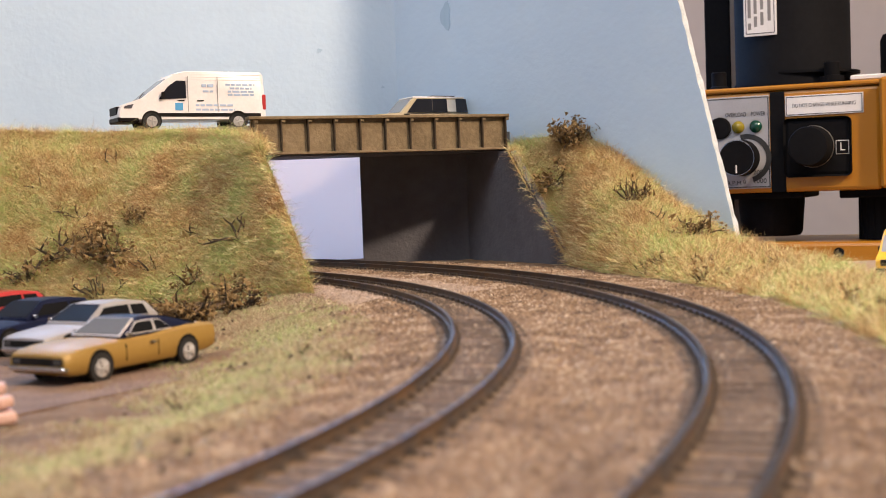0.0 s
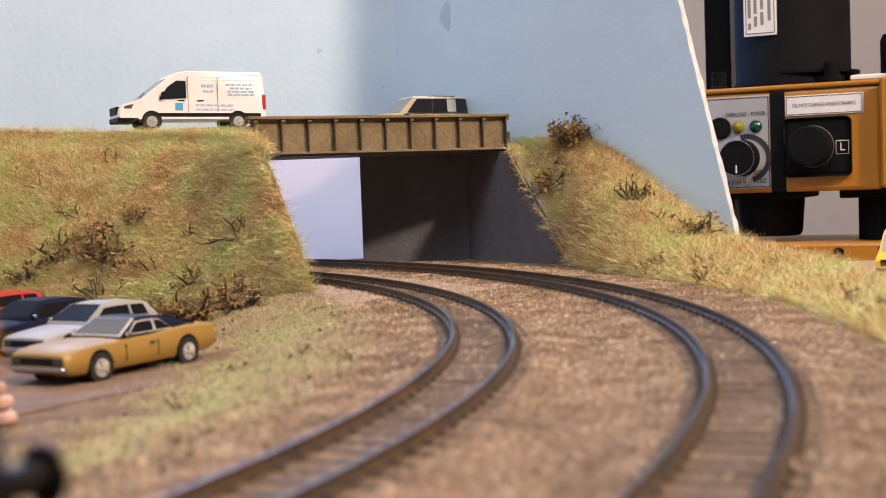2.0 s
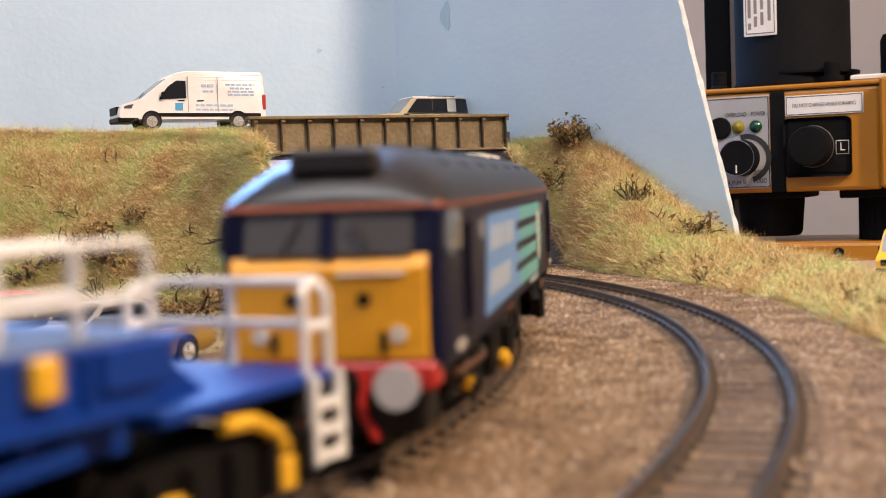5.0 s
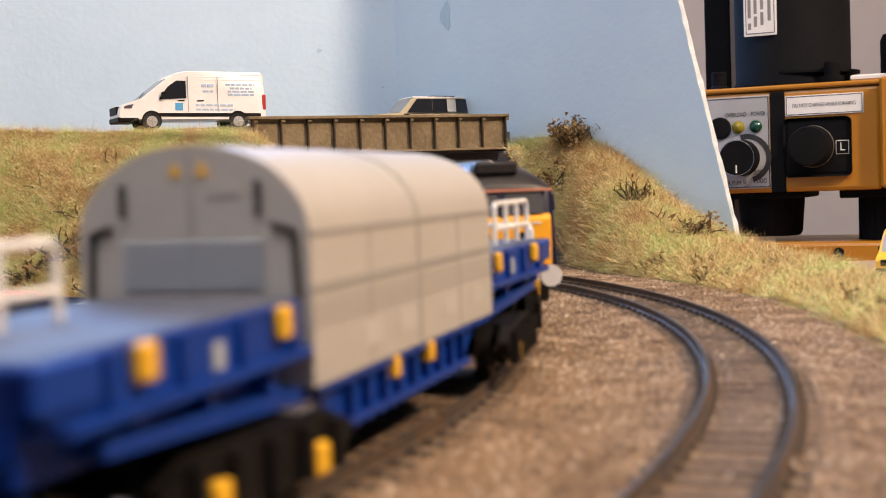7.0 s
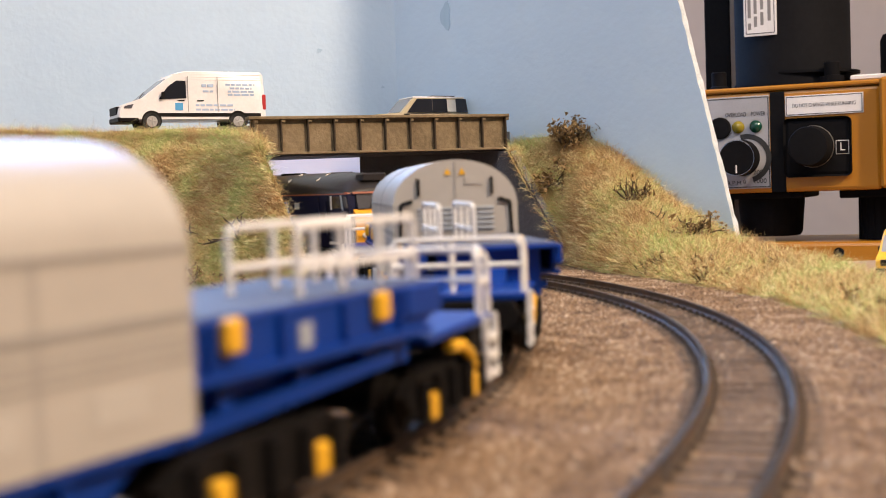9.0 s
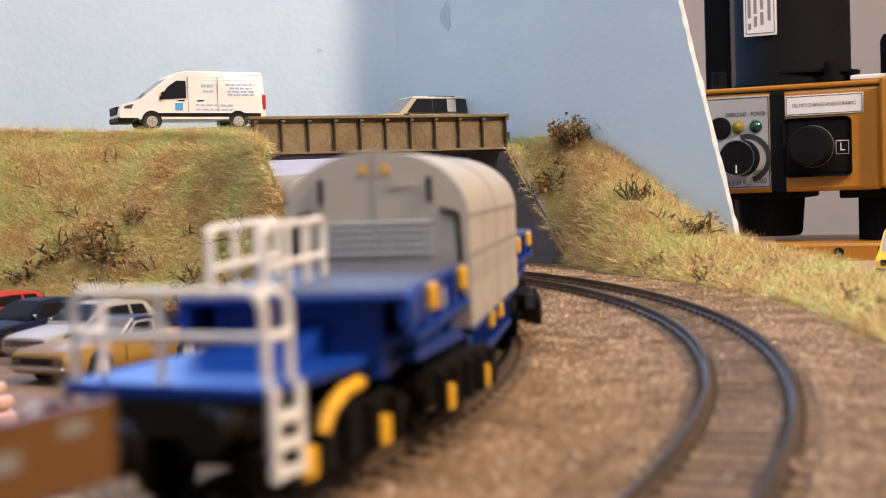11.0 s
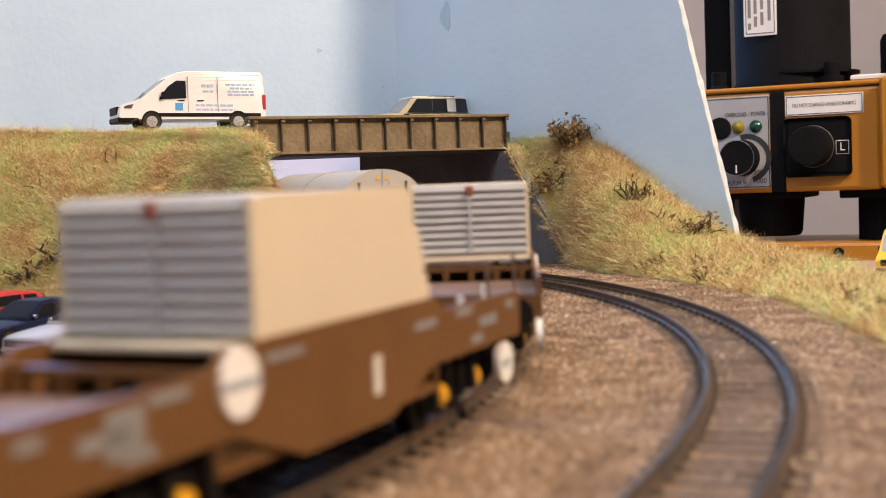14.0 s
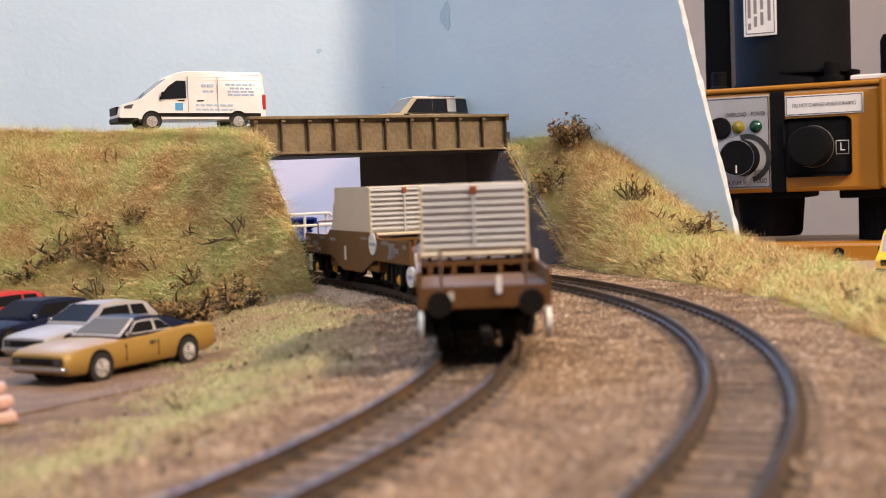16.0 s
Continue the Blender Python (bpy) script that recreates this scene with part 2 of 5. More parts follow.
def build_bridge():
    br = empty("road_bridge", "brown plate-girder road bridge over the tracks", "bridge")
    d = (PR - PL).normalized()
    n = Vector((-d.y, d.x))
    ln = (PR - PL).length
    z0, z1 = 0.0628, 0.0826
    frame_m = Matrix(((d.x, n.x, 0, PL.x), (d.y, n.y, 0, PL.y), (0, 0, 1, 0), (0, 0, 0, 1)))

    def put(name, bm, m, label=""):
        bm.transform(frame_m)
        return part(name, bm, m, br, label)
    put("web_plate", box(B(), 0, ln, 0.0012, 0.003, z0, z1), M_GIRDER)
    put("top_flange", box(B(), -0.002, ln + 0.001, -0.0018, 0.0042, z1 - 0.0012, z1 + 0.0006, 0.0003), M_GIRDER, "worn lighter top flange")
    put("bottom_flange", box(B(), -0.0005, ln + 0.0005, -0.0012, 0.0042, z0 - 0.0006, z0 + 0.0008, 0.0002), M_GIRDER)
    for i in range(11):
        x = 0.0012 + (ln - 0.0024) * i / 10
        put("stiffener", box(B(), x - 0.0004, x + 0.0004, -0.0012, 0.0013, z0 + 0.0008, z1 - 0.0012, 0.0001), M_RUST)
        put("bracket", box(B(), x - 0.0002, x + 0.0022, -0.0012, 0.0013, z1 - 0.0030, z1 - 0.0013, 0.0003), M_GIRDER)
    bm = B()
    prism(bm, [(-0.004, 0.004), (ln + 0.004, 0.004), (ln - 0.005, 0.045), (0.12, 0.078), (0.088, 0.062), (0.03, 0.088), (-0.06, 0.118)], 0.0612, 0.0728, "z")
    put("deck", bm, M_DARKWALL, "dark deck soffit")
    return br


build_bridge()

wa = tagged(upright("wall_abutment", Vector((-0.0491, 0.800)), Vector((0.0164, 0.805)), 0.004, -0.006, 0.0612, M_DARKWALL), "dark grey painted abutment wall beneath the bridge", "wall", "", "structure")


def build_wing():
    a, b = Vector((0.0164, 0.805)), Vector((0.0690, 0.715))
    u = 0.47
    m = a.lerp(b, u)
    bm = B()
    d = (b - a).normalized()
    n = Vector((-d.y, d.x)) * -0.004
    pts = [(a, -0.006), (b, -0.006), (b, 0.001), (m, 0.0612), (a, 0.0612)]
    lo = [bm.verts.new((q.x, q.y, z)) for q, z in pts]
    hi = [bm.verts.new((q.x + 0.004, q.y + 0.002, z)) for q, z in pts]
    bm.faces.new(lo)
    bm.faces.new(hi[::-1])
    for i in range(5):
        bm.faces.new((lo[i], lo[(i + 1) % 5], hi[(i + 1) % 5], hi[i]))
    return tagged(part("wall_wing", bm, M_DARKWALL), "dark grey sloping wing wall of the bridge", "wall", "", "structure")


build_wing()


# ---- banks: stations of toe and crest ----
def bank(name, toe, crest, label, cols=90, rows=26, rough=0.003, belly=0.0, top_to=0.0):
    bm = B()

    def at(st, t):
        k = t * (len(st) - 1)
        i = min(int(k), len(st) - 2)
        return Vector(st[i]).lerp(Vector(st[i + 1]), k - i)
    grid = []
    for j in range(rows + 1):
        w = j / rows
        row = []
        for i in range(cols + 1):
            t = i / cols
            a, b = at(toe, t), at(crest, t)
            q = a.lerp(b, w)
            q.z = a.z + (b.z - a.z) * (w + belly * math.sin(math.pi * w))
            e = math.sin(math.pi * w) ** 0.5
            v = Vector((q.x * 40, q.y * 40, q.z * 40))
            q += Vector((0, -1, 0.4)) * (noise.noise(v) * rough + noise.noise(v * 4) * rough * 0.35) * e
            row.append(bm.verts.new(q))
        grid.append(row)
    for a, b in zip(grid, grid[1:]):
        for i in range(cols):
            bm.faces.new((a[i], a[i + 1], b[i + 1], b[i]))
    if top_to:
        flat = [bm.verts.new((v.co.x * max(1.001, top_to / v.co.y), v.co.y * max(1.001, top_to / v.co.y), v.co.z - 0.0004)) for v in grid[-1]]
        for i in range(cols):
            bm.faces.new((grid[-1][i], grid[-1][i + 1], flat[i + 1], flat[i]))
        grid.append(flat)
    lo = [bm.verts.new((v.co.x, v.co.y + 0.002, v.co.z - 0.006)) for v in grid[-1]]
    for i in range(cols):
        bm.faces.new((grid[-1][i], grid[-1][i + 1], lo[i + 1], lo[i]))
    o = part(name, bm, M_SOIL, smooth=True)
    return tagged(o, label, "embankment", "", "structure")


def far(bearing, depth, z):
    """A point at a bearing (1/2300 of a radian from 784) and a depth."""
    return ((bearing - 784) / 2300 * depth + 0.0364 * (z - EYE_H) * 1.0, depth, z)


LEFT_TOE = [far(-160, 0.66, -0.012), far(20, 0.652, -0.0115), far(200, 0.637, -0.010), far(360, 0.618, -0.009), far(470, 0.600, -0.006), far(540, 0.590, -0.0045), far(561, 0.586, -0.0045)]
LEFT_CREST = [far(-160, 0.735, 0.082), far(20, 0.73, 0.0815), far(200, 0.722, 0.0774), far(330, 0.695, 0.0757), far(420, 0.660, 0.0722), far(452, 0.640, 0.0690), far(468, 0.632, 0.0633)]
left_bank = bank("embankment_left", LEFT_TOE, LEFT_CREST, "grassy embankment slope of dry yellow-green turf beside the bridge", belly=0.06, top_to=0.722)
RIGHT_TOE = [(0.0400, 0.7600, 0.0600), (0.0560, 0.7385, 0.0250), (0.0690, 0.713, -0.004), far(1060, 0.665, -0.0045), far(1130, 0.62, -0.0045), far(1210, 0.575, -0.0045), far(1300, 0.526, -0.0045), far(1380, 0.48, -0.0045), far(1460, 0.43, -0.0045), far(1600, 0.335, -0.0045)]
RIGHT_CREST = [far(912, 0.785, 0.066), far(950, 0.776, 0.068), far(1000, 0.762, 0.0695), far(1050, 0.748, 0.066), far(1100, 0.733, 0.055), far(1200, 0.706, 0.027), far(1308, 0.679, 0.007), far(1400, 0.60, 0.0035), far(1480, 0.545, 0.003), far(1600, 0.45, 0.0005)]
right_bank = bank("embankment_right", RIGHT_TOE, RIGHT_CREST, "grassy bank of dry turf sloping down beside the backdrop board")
road_m = B()
prism(road_m, [(-0.30, 0.737), (-0.235, 0.737), (-0.14, 0.730), (-0.100, 0.722), (-0.0945, 0.800), (-0.30, 0.800)], 0.0729, 0.0792, "z")
tagged(part("road", road_m, M_ROAD), "grey road across the top of the embankment", "road", "", "structure")


# ---- materials of the things ----
M_NAVY = plain("navy_paint", (0.004, 0.0055, 0.026), 0.42, 0, 0.0, 0.2)
M_ROOF = mat("roof_black", (0.012, 0.011, 0.011), 0.33, 0, (0.02, 0.016, 0.015), 90, 0.1, 500)
M_STRIPE = plain("orange_stripe", (0.26, 0.07, 0.028), 0.5)
M_SKYBLUE = plain("light_blue", (0.135, 0.305, 0.62), 0.4)
M_TEAL = plain("teal", (0.12, 0.42, 0.43), 0.4)
M_CREAM = plain("cream_marks", (0.62, 0.585, 0.51), 0.5)
M_LETTER = plain("pale_lettering", (0.38, 0.45, 0.54), 0.5)
M_YELLOW = plain("warning_yellow", (0.80, 0.36, 0.012), 0.42)
M_YCAP = plain("yellow_cap", (0.78, 0.42, 0.02), 0.45)
M_RED = plain("red_paint", (0.45, 0.02, 0.015), 0.4)
M_BLACK = mat("black_plastic", (0.006, 0.0055, 0.0055), 0.5, 0, (0.013, 0.011, 0.0095), 150, spec=0.12)
M_GLASS = plain("dark_glass", (0.015, 0.016, 0.02), 0.08)
M_SCREEN = plain("screen_glass", (0.07, 0.068, 0.07), 0.12)
M_STEEL = plain("bright_steel", (0.55, 0.53, 0.50), 0.3, 0.9)
M_KBLUE = plain("wagon_blue", (0.003, 0.036, 0.245), 0.42, 0, 0.0, 0.25)
M_HOOD = mat("hood_grey", (0.43, 0.40, 0.355), 0.45, 0, (0.39, 0.365, 0.325), 30)
M_HOODEND = mat("hood_end", (0.34, 0.37, 0.40), 0.5, 0, (0.31, 0.34, 0.37), 40)
M_SEAM = plain("hood_seam", (0.30, 0.285, 0.26), 0.6)
M_WHITE = plain("white_rail", (0.78, 0.76, 0.72), 0.5)
M_BROWN = mat("wagon_brown", (0.145, 0.067, 0.020), 0.5, 0, (0.115, 0.052, 0.016), 60, spec=0.3)
M_BROWN2 = mat("wagon_deck", (0.17, 0.105, 0.075), 0.8, 0, (0.12, 0.075, 0.055), 60, spec=0.2)
# Greyed blue: light reflected off the deck top is put into the colour.
M_DECKSHEEN = mat("wagon_deck_sheen", (0.095, 0.102, 0.130), 0.7, 0, (0.06, 0.068, 0.10), 60, spec=0.25)
M_FLASK = mat("flask_cream", (0.60, 0.52, 0.38), 0.5, 0, (0.56, 0.48, 0.35), 50)
# Shade of the ends put into the colour: flask cream dulled to grey.
M_FLASKSHADE = mat("flask_end_shade", (0.46, 0.455, 0.45), 0.5, 0, (0.42, 0.415, 0.41), 60)
M_HOODPALE = plain("hood_panel", (0.48, 0.455, 0.41), 0.5)
M_ROD = plain("rod_rust", (0.10, 0.042, 0.018), 0.7)
M_DATA = plain("stencil_grey", (0.21, 0.20, 0.19), 0.6)
M_BUFFER = plain("buffer_grey", (0.55, 0.53, 0.52), 0.35)
M_RUBBER = plain("rubber", (0.018, 0.017, 0.016), 0.75)
MM = Matrix.Scale(0.001, 4)


def mm(name, bm, material, parent, label="", smooth=False):
    """A part built in millimetres."""
    bm.transform(MM)
    return part(name, bm, material, parent, label, smooth)


def decal(name, pts, side, y, material, parent, label="", t=0.15):
    """A thin painted plate on a vehicle's flank; pts are (x, z)."""
    bm = B()
    prism(bm, pts, side * y, side * (y + t), "y")
    return mm(name, bm, material, parent, label)


def wheelset(parent, x, r, cap_m, cap_y=15.0, tread=8.2, round_cap=False):
    bm = B()
    for s in (-1, 1):
        cyl(bm, (0, s * tread - 1.3, 0), (0, s * tread + 1.3, 0), r, 20)
        cyl(bm, (0, s * (tread - 1.7), 0), (0, s * (tread - 1.3), 0), r + 0.7, 20)
        for k in range(4):
            a = math.pi * k / 4
            c, d = math.cos(a) * r * 0.7, math.sin(a) * r * 0.7
            cyl(bm, (-c, s * (tread + 1.35), -d), (c, s * (tread + 1.35), d), 0.45, 5)
    cyl(bm, (0, -cap_y, 0), (0, cap_y, 0), 1.2, 8)
    w = mm("wheelset", bm, M_BLACK, parent)
    w.location = (x * 0.001, 0, r * 0.001)
    if cap_m:
        for s in (-1, 1):
            cb = B()
            if round_cap:
                cyl(cb, (x, s * (cap_y - 1.0), r), (x, s * (cap_y + 0.8), r), 2.0, 16)
                cyl(cb, (x, s * (cap_y + 0.8), r), (x, s * (cap_y + 1.4), r), 1.2, 12)
            else:
                box(cb, x - 1.9, x + 1.9, s * cap_y - 1.0, s * cap_y + 1.0, r - 2.4, r + 2.2, 0.6, 2)
            mm("axlebox", cb, cap_m, parent, "yellow axle box cover")
    return w


def bogie(parent, x, axles, r, cap_m, half, low=4.0, high=12.5, y=13.2, round_cap=False):
    bm = B()
    for s in (-1, 1):
        prism(bm, [(-half, high - 3), (-half + 3, low + 2), (-half * 0.4, low), (half * 0.4, low), (half - 3, low + 2), (half, high - 3), (half * 0.7, high), (-half * 0.7, high)], s * y - 1.2, s * y + 1.2, "y")
    box(bm, -half * 0.5, half * 0.5, -y, y, low + 2, high)
    b = mm("bogie", bm, M_BLACK, parent, "black bogie frame with springs")
    b.location = (x * 0.001, 0, 0)
    for s in (-1, 1):
        for k in range(-2, 3):
            sp = cyl(B(), (k * half * 0.36, s * (y + 1.9), low + 0.5), (k * half * 0.36, s * (y + 1.9), high - 1), 1.3, 8)
            mm("spring", sp, M_BLACK, b)
    for a in axles:
        wheelset(b, a, r, cap_m, y + 1.6, round_cap=round_cap)
    return b


def buffers(parent, x, d, z=14.0, y=11.6, head=3.2, m=M_BLACK, name="buffer", length=5.5):
    for s in (-1, 1):
        bm = B()
        cyl(bm, (x, s * y, z), (x + d * (length - 0.8), s * y, z), 1.7, 12)
        cyl(bm, (x + d * (length - 0.8), s * y, z), (x + d * length, s * y, z), head, 20)
        mm(name, bm, m, parent)


def build_loco():
    v = empty("locomotive", "navy diesel locomotive with light blue side panel and yellow ends", "locomotive")
    half = [(18.0, 15.6), (18.4, 16.6), (18.4, 39.95), (18.4, 40.5), (18.0, 42.0), (16.6, 44.2), (14.2, 46.6), (10.8, 48.8), (6.0, 50.1), (0, 50.5)]
    prof = [(-y, z) for y, z in half] + [(y, z) for y, z in half[-2::-1]]
    ends = [(117.2, 0.86, 41.2), (116.6, 0.93, 42.6), (114.5, 0.965, 44.6), (110, 0.985, 47.0), (104, 1, 48.8), (94, 1, 50.2)]
    st = [(-x, w, r) for x, w, r in ends] + [(x, 1, 50.5) for x in range(-80, 81, 20)] + ends[::-1]
    bm = B()
    rings = []
    for x, w, roof in st:
        ring = []
        for y, z in prof:
            zz = z if z < 40.7 else 40.6 + (z - 40.6) * (roof - 40.6) / 9.9
            k = max(0, (abs(x) - 108) / 9) * max(0, zz - 31) * 0.28
            ring.append(bm.verts.new((x - math.copysign(k, x), y * w, zz)))
        rings.append(ring)
    n = len(prof)
    for a, b in zip(rings, rings[1:]):
        for i in range(n - 1):
            f = bm.faces.new((a[i], a[i + 1], b[i + 1], b[i]))
            z = f.calc_center_median().z
            f.material_index = 1 if z > 40.8 else 2 if z > 39.95 and abs(f.normal.z) < 0.8 else 0
        bm.faces.new((a[n - 1], a[0], b[0], b[n - 1]))
    bm.faces.new(rings[0])
    bm.faces.new(rings[-1][::-1])
    body = mm("body", bm, [M_NAVY, M_ROOF, M_STRIPE], v, "glossy navy body with black roof and orange cantrail line", True)
    for i, x in enumerate((-84, -58, -30, -4, 24, 52, 80)):
        bm = B()
        for y0, z0, y1, z1 in ((-14.4, 46.7, -6, 50.35), (-6, 50.35, 6, 50.35), (6, 50.35, 14.4, 46.7)):
            rods(bm, [(x, y0, z0), (x, y1, z1)], 0.35, 5)
        mm("roof_rib", bm, M_ROOF, body)
    bm = B()
    box(bm, 30, 78, -6.5, 6.5, 49.6, 51.1, 0.6)
    mm("roof_panel", bm, M_CREAM, body, "pale roof panel")
    for x in (-40, 0):
        bm = B()
        lathe(bm, [(6.5, 49.5), (6.5, 51.0), (5.6, 51.2)], (x, 0), 20)
        mm("roof_fan", bm, M_BLACK, body)
    for s in (-1, 1):
        decal("side_panel", [(-70, 18.4), (1, 18.4), (4, 37.2), (-63, 37.2)], s, 18.4, M_SKYBLUE, body, "light blue side panel")
        decal("teal_panel", [(1, 18.4), (56, 18.4), (62, 37.2), (4, 37.2)], s, 18.4, M_TEAL, body, "teal side panel")
        for k in range(3):
            z = 22.4 + k * 4.9
            decal("navy_stripe", [(-8 + k, z - 0.2), (52, z - 0.2), (52, z + 1.7), (-6 + k, z + 1.7)], s, 18.52, M_NAVY, body)
        x0, row = -60.0, 30.0
        for k, wd in enumerate((5, 2.2, 5, 4.6, 4.8, 4.6, 0, 5, 5, 2.2, 4.4)):
            if wd:
                decal("lettering_bar", [(x0, row), (x0 + wd - 0.9, row), (x0 + wd + 0.7, row + 4.8), (x0 + 1.6, row + 4.8)], s, 18.52, M_LETTER, body)
            x0 += wd or 3
        x0, row = -63.5, 21.4
        for k, wd in enumerate((5.4, 5.2, 5.6, 5.4, 2.4, 5.6, 5.2, 5.4)):
            decal("lettering_bar", [(x0, row), (x0 + wd - 0.9, row), (x0 + wd + 0.7, row + 4.8), (x0 + 1.6, row + 4.8)], s, 18.52, M_LETTER, body)
            x0 += wd
        disc = [(57.5 + 6.8 * math.cos(a * math.pi / 14), 28.2 + 7.0 * math.sin(a * math.pi / 14)) for a in range(28)]
        decal("emblem", disc, s, 18.7, M_CREAM, body, "round cream emblem with a teal star")
        star = [(57.5 + (8.6 if a % 4 == 0 else 4.6 if a % 2 == 0 else 1.6) * math.cos(a * math.pi / 8), 28.2 + (9.2 if a % 4 == 0 else 4.6 if a % 2 == 0 else 1.6) * math.sin(a * math.pi / 8)) for a in range(16)]
        decal("star", star, s, 18.9, M_TEAL, body)
        for d in (-1, 1):
            pts = [(d * 103.0, 33.6), (d * 111.2, 33.6), (d * 109.8, 39.2), (d * 103.0, 39.2)]
            decal("cab_window", pts if d > 0 else pts[::-1], s, 18.32, M_GLASS, body, "dark cab side window", 0.2)
            quarter = [(d * 112.4, 33.8), (d * 115.2, 33.8), (d * 113.6, 39.0), (d * 111.0, 39.0)]
            decal("quarter_window", quarter[::d], s, 17.6, M_SCREEN, body, "grey cab quarter light", 0.5)
            decal("cab_pillar", [(d * 111.4, 32.6), (d * 112.2, 32.6), (d * 110.8, 39.6), (d * 110.0, 39.6)][::d], s, 18.2, M_HOODEND, body, "", 0.4)
            decal("door_line", [(d * 91.4, 17.2), (d * 91.9, 17.2), (d * 91.9, 39.4), (d * 91.4, 39.4)][::d], s, 18.42, M_BLACK, body)
            decal("door_line", [(d * 99.4, 17.2), (d * 99.9, 17.2), (d * 99.9, 39.4), (d * 99.4, 39.4)][::d], s, 18.42, M_BLACK, body)
            decal("window_frame", [(d * 101.6, 33.2), (d * 102.9, 33.2), (d * 102.9, 39.4), (d * 101.6, 39.4)][::d], s, 18.38, M_CREAM, body)
            for xx in (92.4, 98.4):
                bm = B()
                cyl(bm, (d * xx, s * 18.9, 21), (d * xx, s * 18.9, 37), 0.3, 6)
                mm("handrail", bm, M_NAVY, body)
            decal("data_panel", [(d * 70, 33.4), (d * 74, 33.4), (d * 74, 36.6), (d * 70, 36.6)][::d], s, 18.4, M_HOODEND, body)
            decal("cab_step", [(d * 100, 16.9), (d * 108, 16.9), (d * 108, 18.2), (d * 100, 18.2)][::d], s, 18.4, M_CREAM, body)
        decal("data_strip", [(28, 16.4), (54, 16.4), (54, 17.8), (28, 17.8)], s, 18.42, M_HOODEND, body)
    for d in (-1, 1):
        bm = B()
        box(bm, d * 117.0, d * 117.9, -15.4, 15.4, 17.0, 31.4, 0.4)
        front = mm("cab_front", bm, M_YELLOW, body, "yellow warning panel")
        bm = B()
        prism(bm, [(d * 117.6, 31.4), (d * 116.2, 33.0), (d * 116.0, 31.0)], -15.4, 15.4, "y")
        mm("panel_top", bm, M_YELLOW, front)
        for s in (-1, 1):
            bm = B()
            prism(bm, [(d * 117.1, 33.2), (d * 115.2, 40.0), (d * 114.5, 40.0), (d * 116.0, 33.2)], s * 1.2, s * 13.2, "y")
            mm("windscreen", bm, M_SCREEN, body, "grey windscreen glass")
            bm = B()
            cyl(bm, (d * 117.8, s * 5.6, 26.4), (d * 118.2, s * 5.6, 26.4), 1.1, 14)
            mm("socket", bm, M_BLACK, front)
            bm = B()
            cyl(bm, (d * 117.8, s * 10.8, 21), (d * 118.3, s * 10.8, 21), 1.3, 14)
            mm("lamp", bm, M_RED if d > 0 else M_CREAM, front)
            bm = B()
            rods(bm, [(d * 118.1, s * 1.6, 30.2), (d * 118.1, s * 12, 30.2)], 0.25, 5)
            mm("handrail", bm, M_WHITE, front)
        mm("cantrail_line", prism(B(), [(d * 115.3, 40.1), (d * 115.9, 40.1), (d * 115.6, 41.0), (d * 115.0, 41.0)], -15.2, 15.2, "y"), M_STRIPE, body, "orange line over the windscreens")
        mm("centre_pillar", prism(B(), [(d * 117.6, 32.6), (d * 115.5, 40.2), (d * 115.0, 40.2), (d * 116.6, 32.6)], -1.0, 1.0, "y"), M_NAVY, body)
        for y in (-7.0, 7.0):
            mm("wiper", rods(B(), [(d * 117.5, y, 33.2), (d * 116.2, y * 0.6, 38.4)], 0.22, 5), M_BLACK, body)
        for y in (-8.5, 8.5):
            mm("lamp_iron", box(B(), min(d * 117.8, d * 118.6), max(d * 117.8, d * 118.6), y - 0.5, y + 0.5, 18.4, 21.4), M_BLACK, front)
        bm = B()
        box(bm, min(d * 106, d * 112), max(d * 106, d * 112), -7, 7, 45.5, 49.6, 0.8)
        mm("headlamp_dome", bm, M_ROOF, body)
        bm = B()
        box(bm, d * 111, d * 118.4, -16.6, 16.6, 12.2, 16.8, 0.8)
        beam = mm("buffer_beam", bm, M_BLACK if d > 0 else M_RED, v)
        buffers(beam, d * 118, d, 14.2, 11.8, 3.4, M_BLACK if d > 0 else M_BUFFER, "buffer", 8.6)
        bm = B()
        rods(bm, [(d * 118.6, 4, 16), (d * 119.2, 4, 9), (d * 118.6, 6, 5)], 0.6, 6)
        rods(bm, [(d * 118.6, -5, 16), (d * 119.2, -5, 9), (d * 118.6, -7, 5)], 0.6, 6)
        mm("brake_pipe", bm, M_RED, beam)
        bm = B()
        box(bm, d * 104, d * 117, -14.5, 14.5, 5.5, 12.4, 0.8)
        mm("steps", bm, M_BLACK, v)
        bogie(v, d * 72.6, (-28, 0, 28), 7.2, M_YCAP, 42, 5.5, 15.0, 13.6, True)
        for s in (-1, 1):
            mm("brake_rod", rods(B(), [(d * 40, s * 16.4, 11.5), (d * 64, s * 16.6, 10.2), (d * 98, s * 16.4, 11.8)], 0.7, 6), M_ROD, v, "rusty brown brake rod")
            mm("sand_box", box(B(), d * 84 - 3, d * 84 + 3, s * 14.6, s * 16.4, 8.5, 13.8, 0.6), M_BLACK, v)
            mm("brake_cylinder", cyl(B(), (d * 56, s * 15.2, 10.5), (d * 62, s * 15.2, 10.5), 1.9, 12), M_DATA, v, "grey brake cylinder")
    bm = B()
    box(bm, -112, 112, -16.6, 16.6, 13.5, 17.0, 0.5)
    uf = mm("underframe", bm, M_BLACK, v, "black underframe")
    for x0, x1 in ((-30, -2), (2, 28)):
        mm("fuel_tank", box(B(), x0, x1, -15.8, 15.8, 4.8, 14, 1.4, 2), M_BLACK, uf)
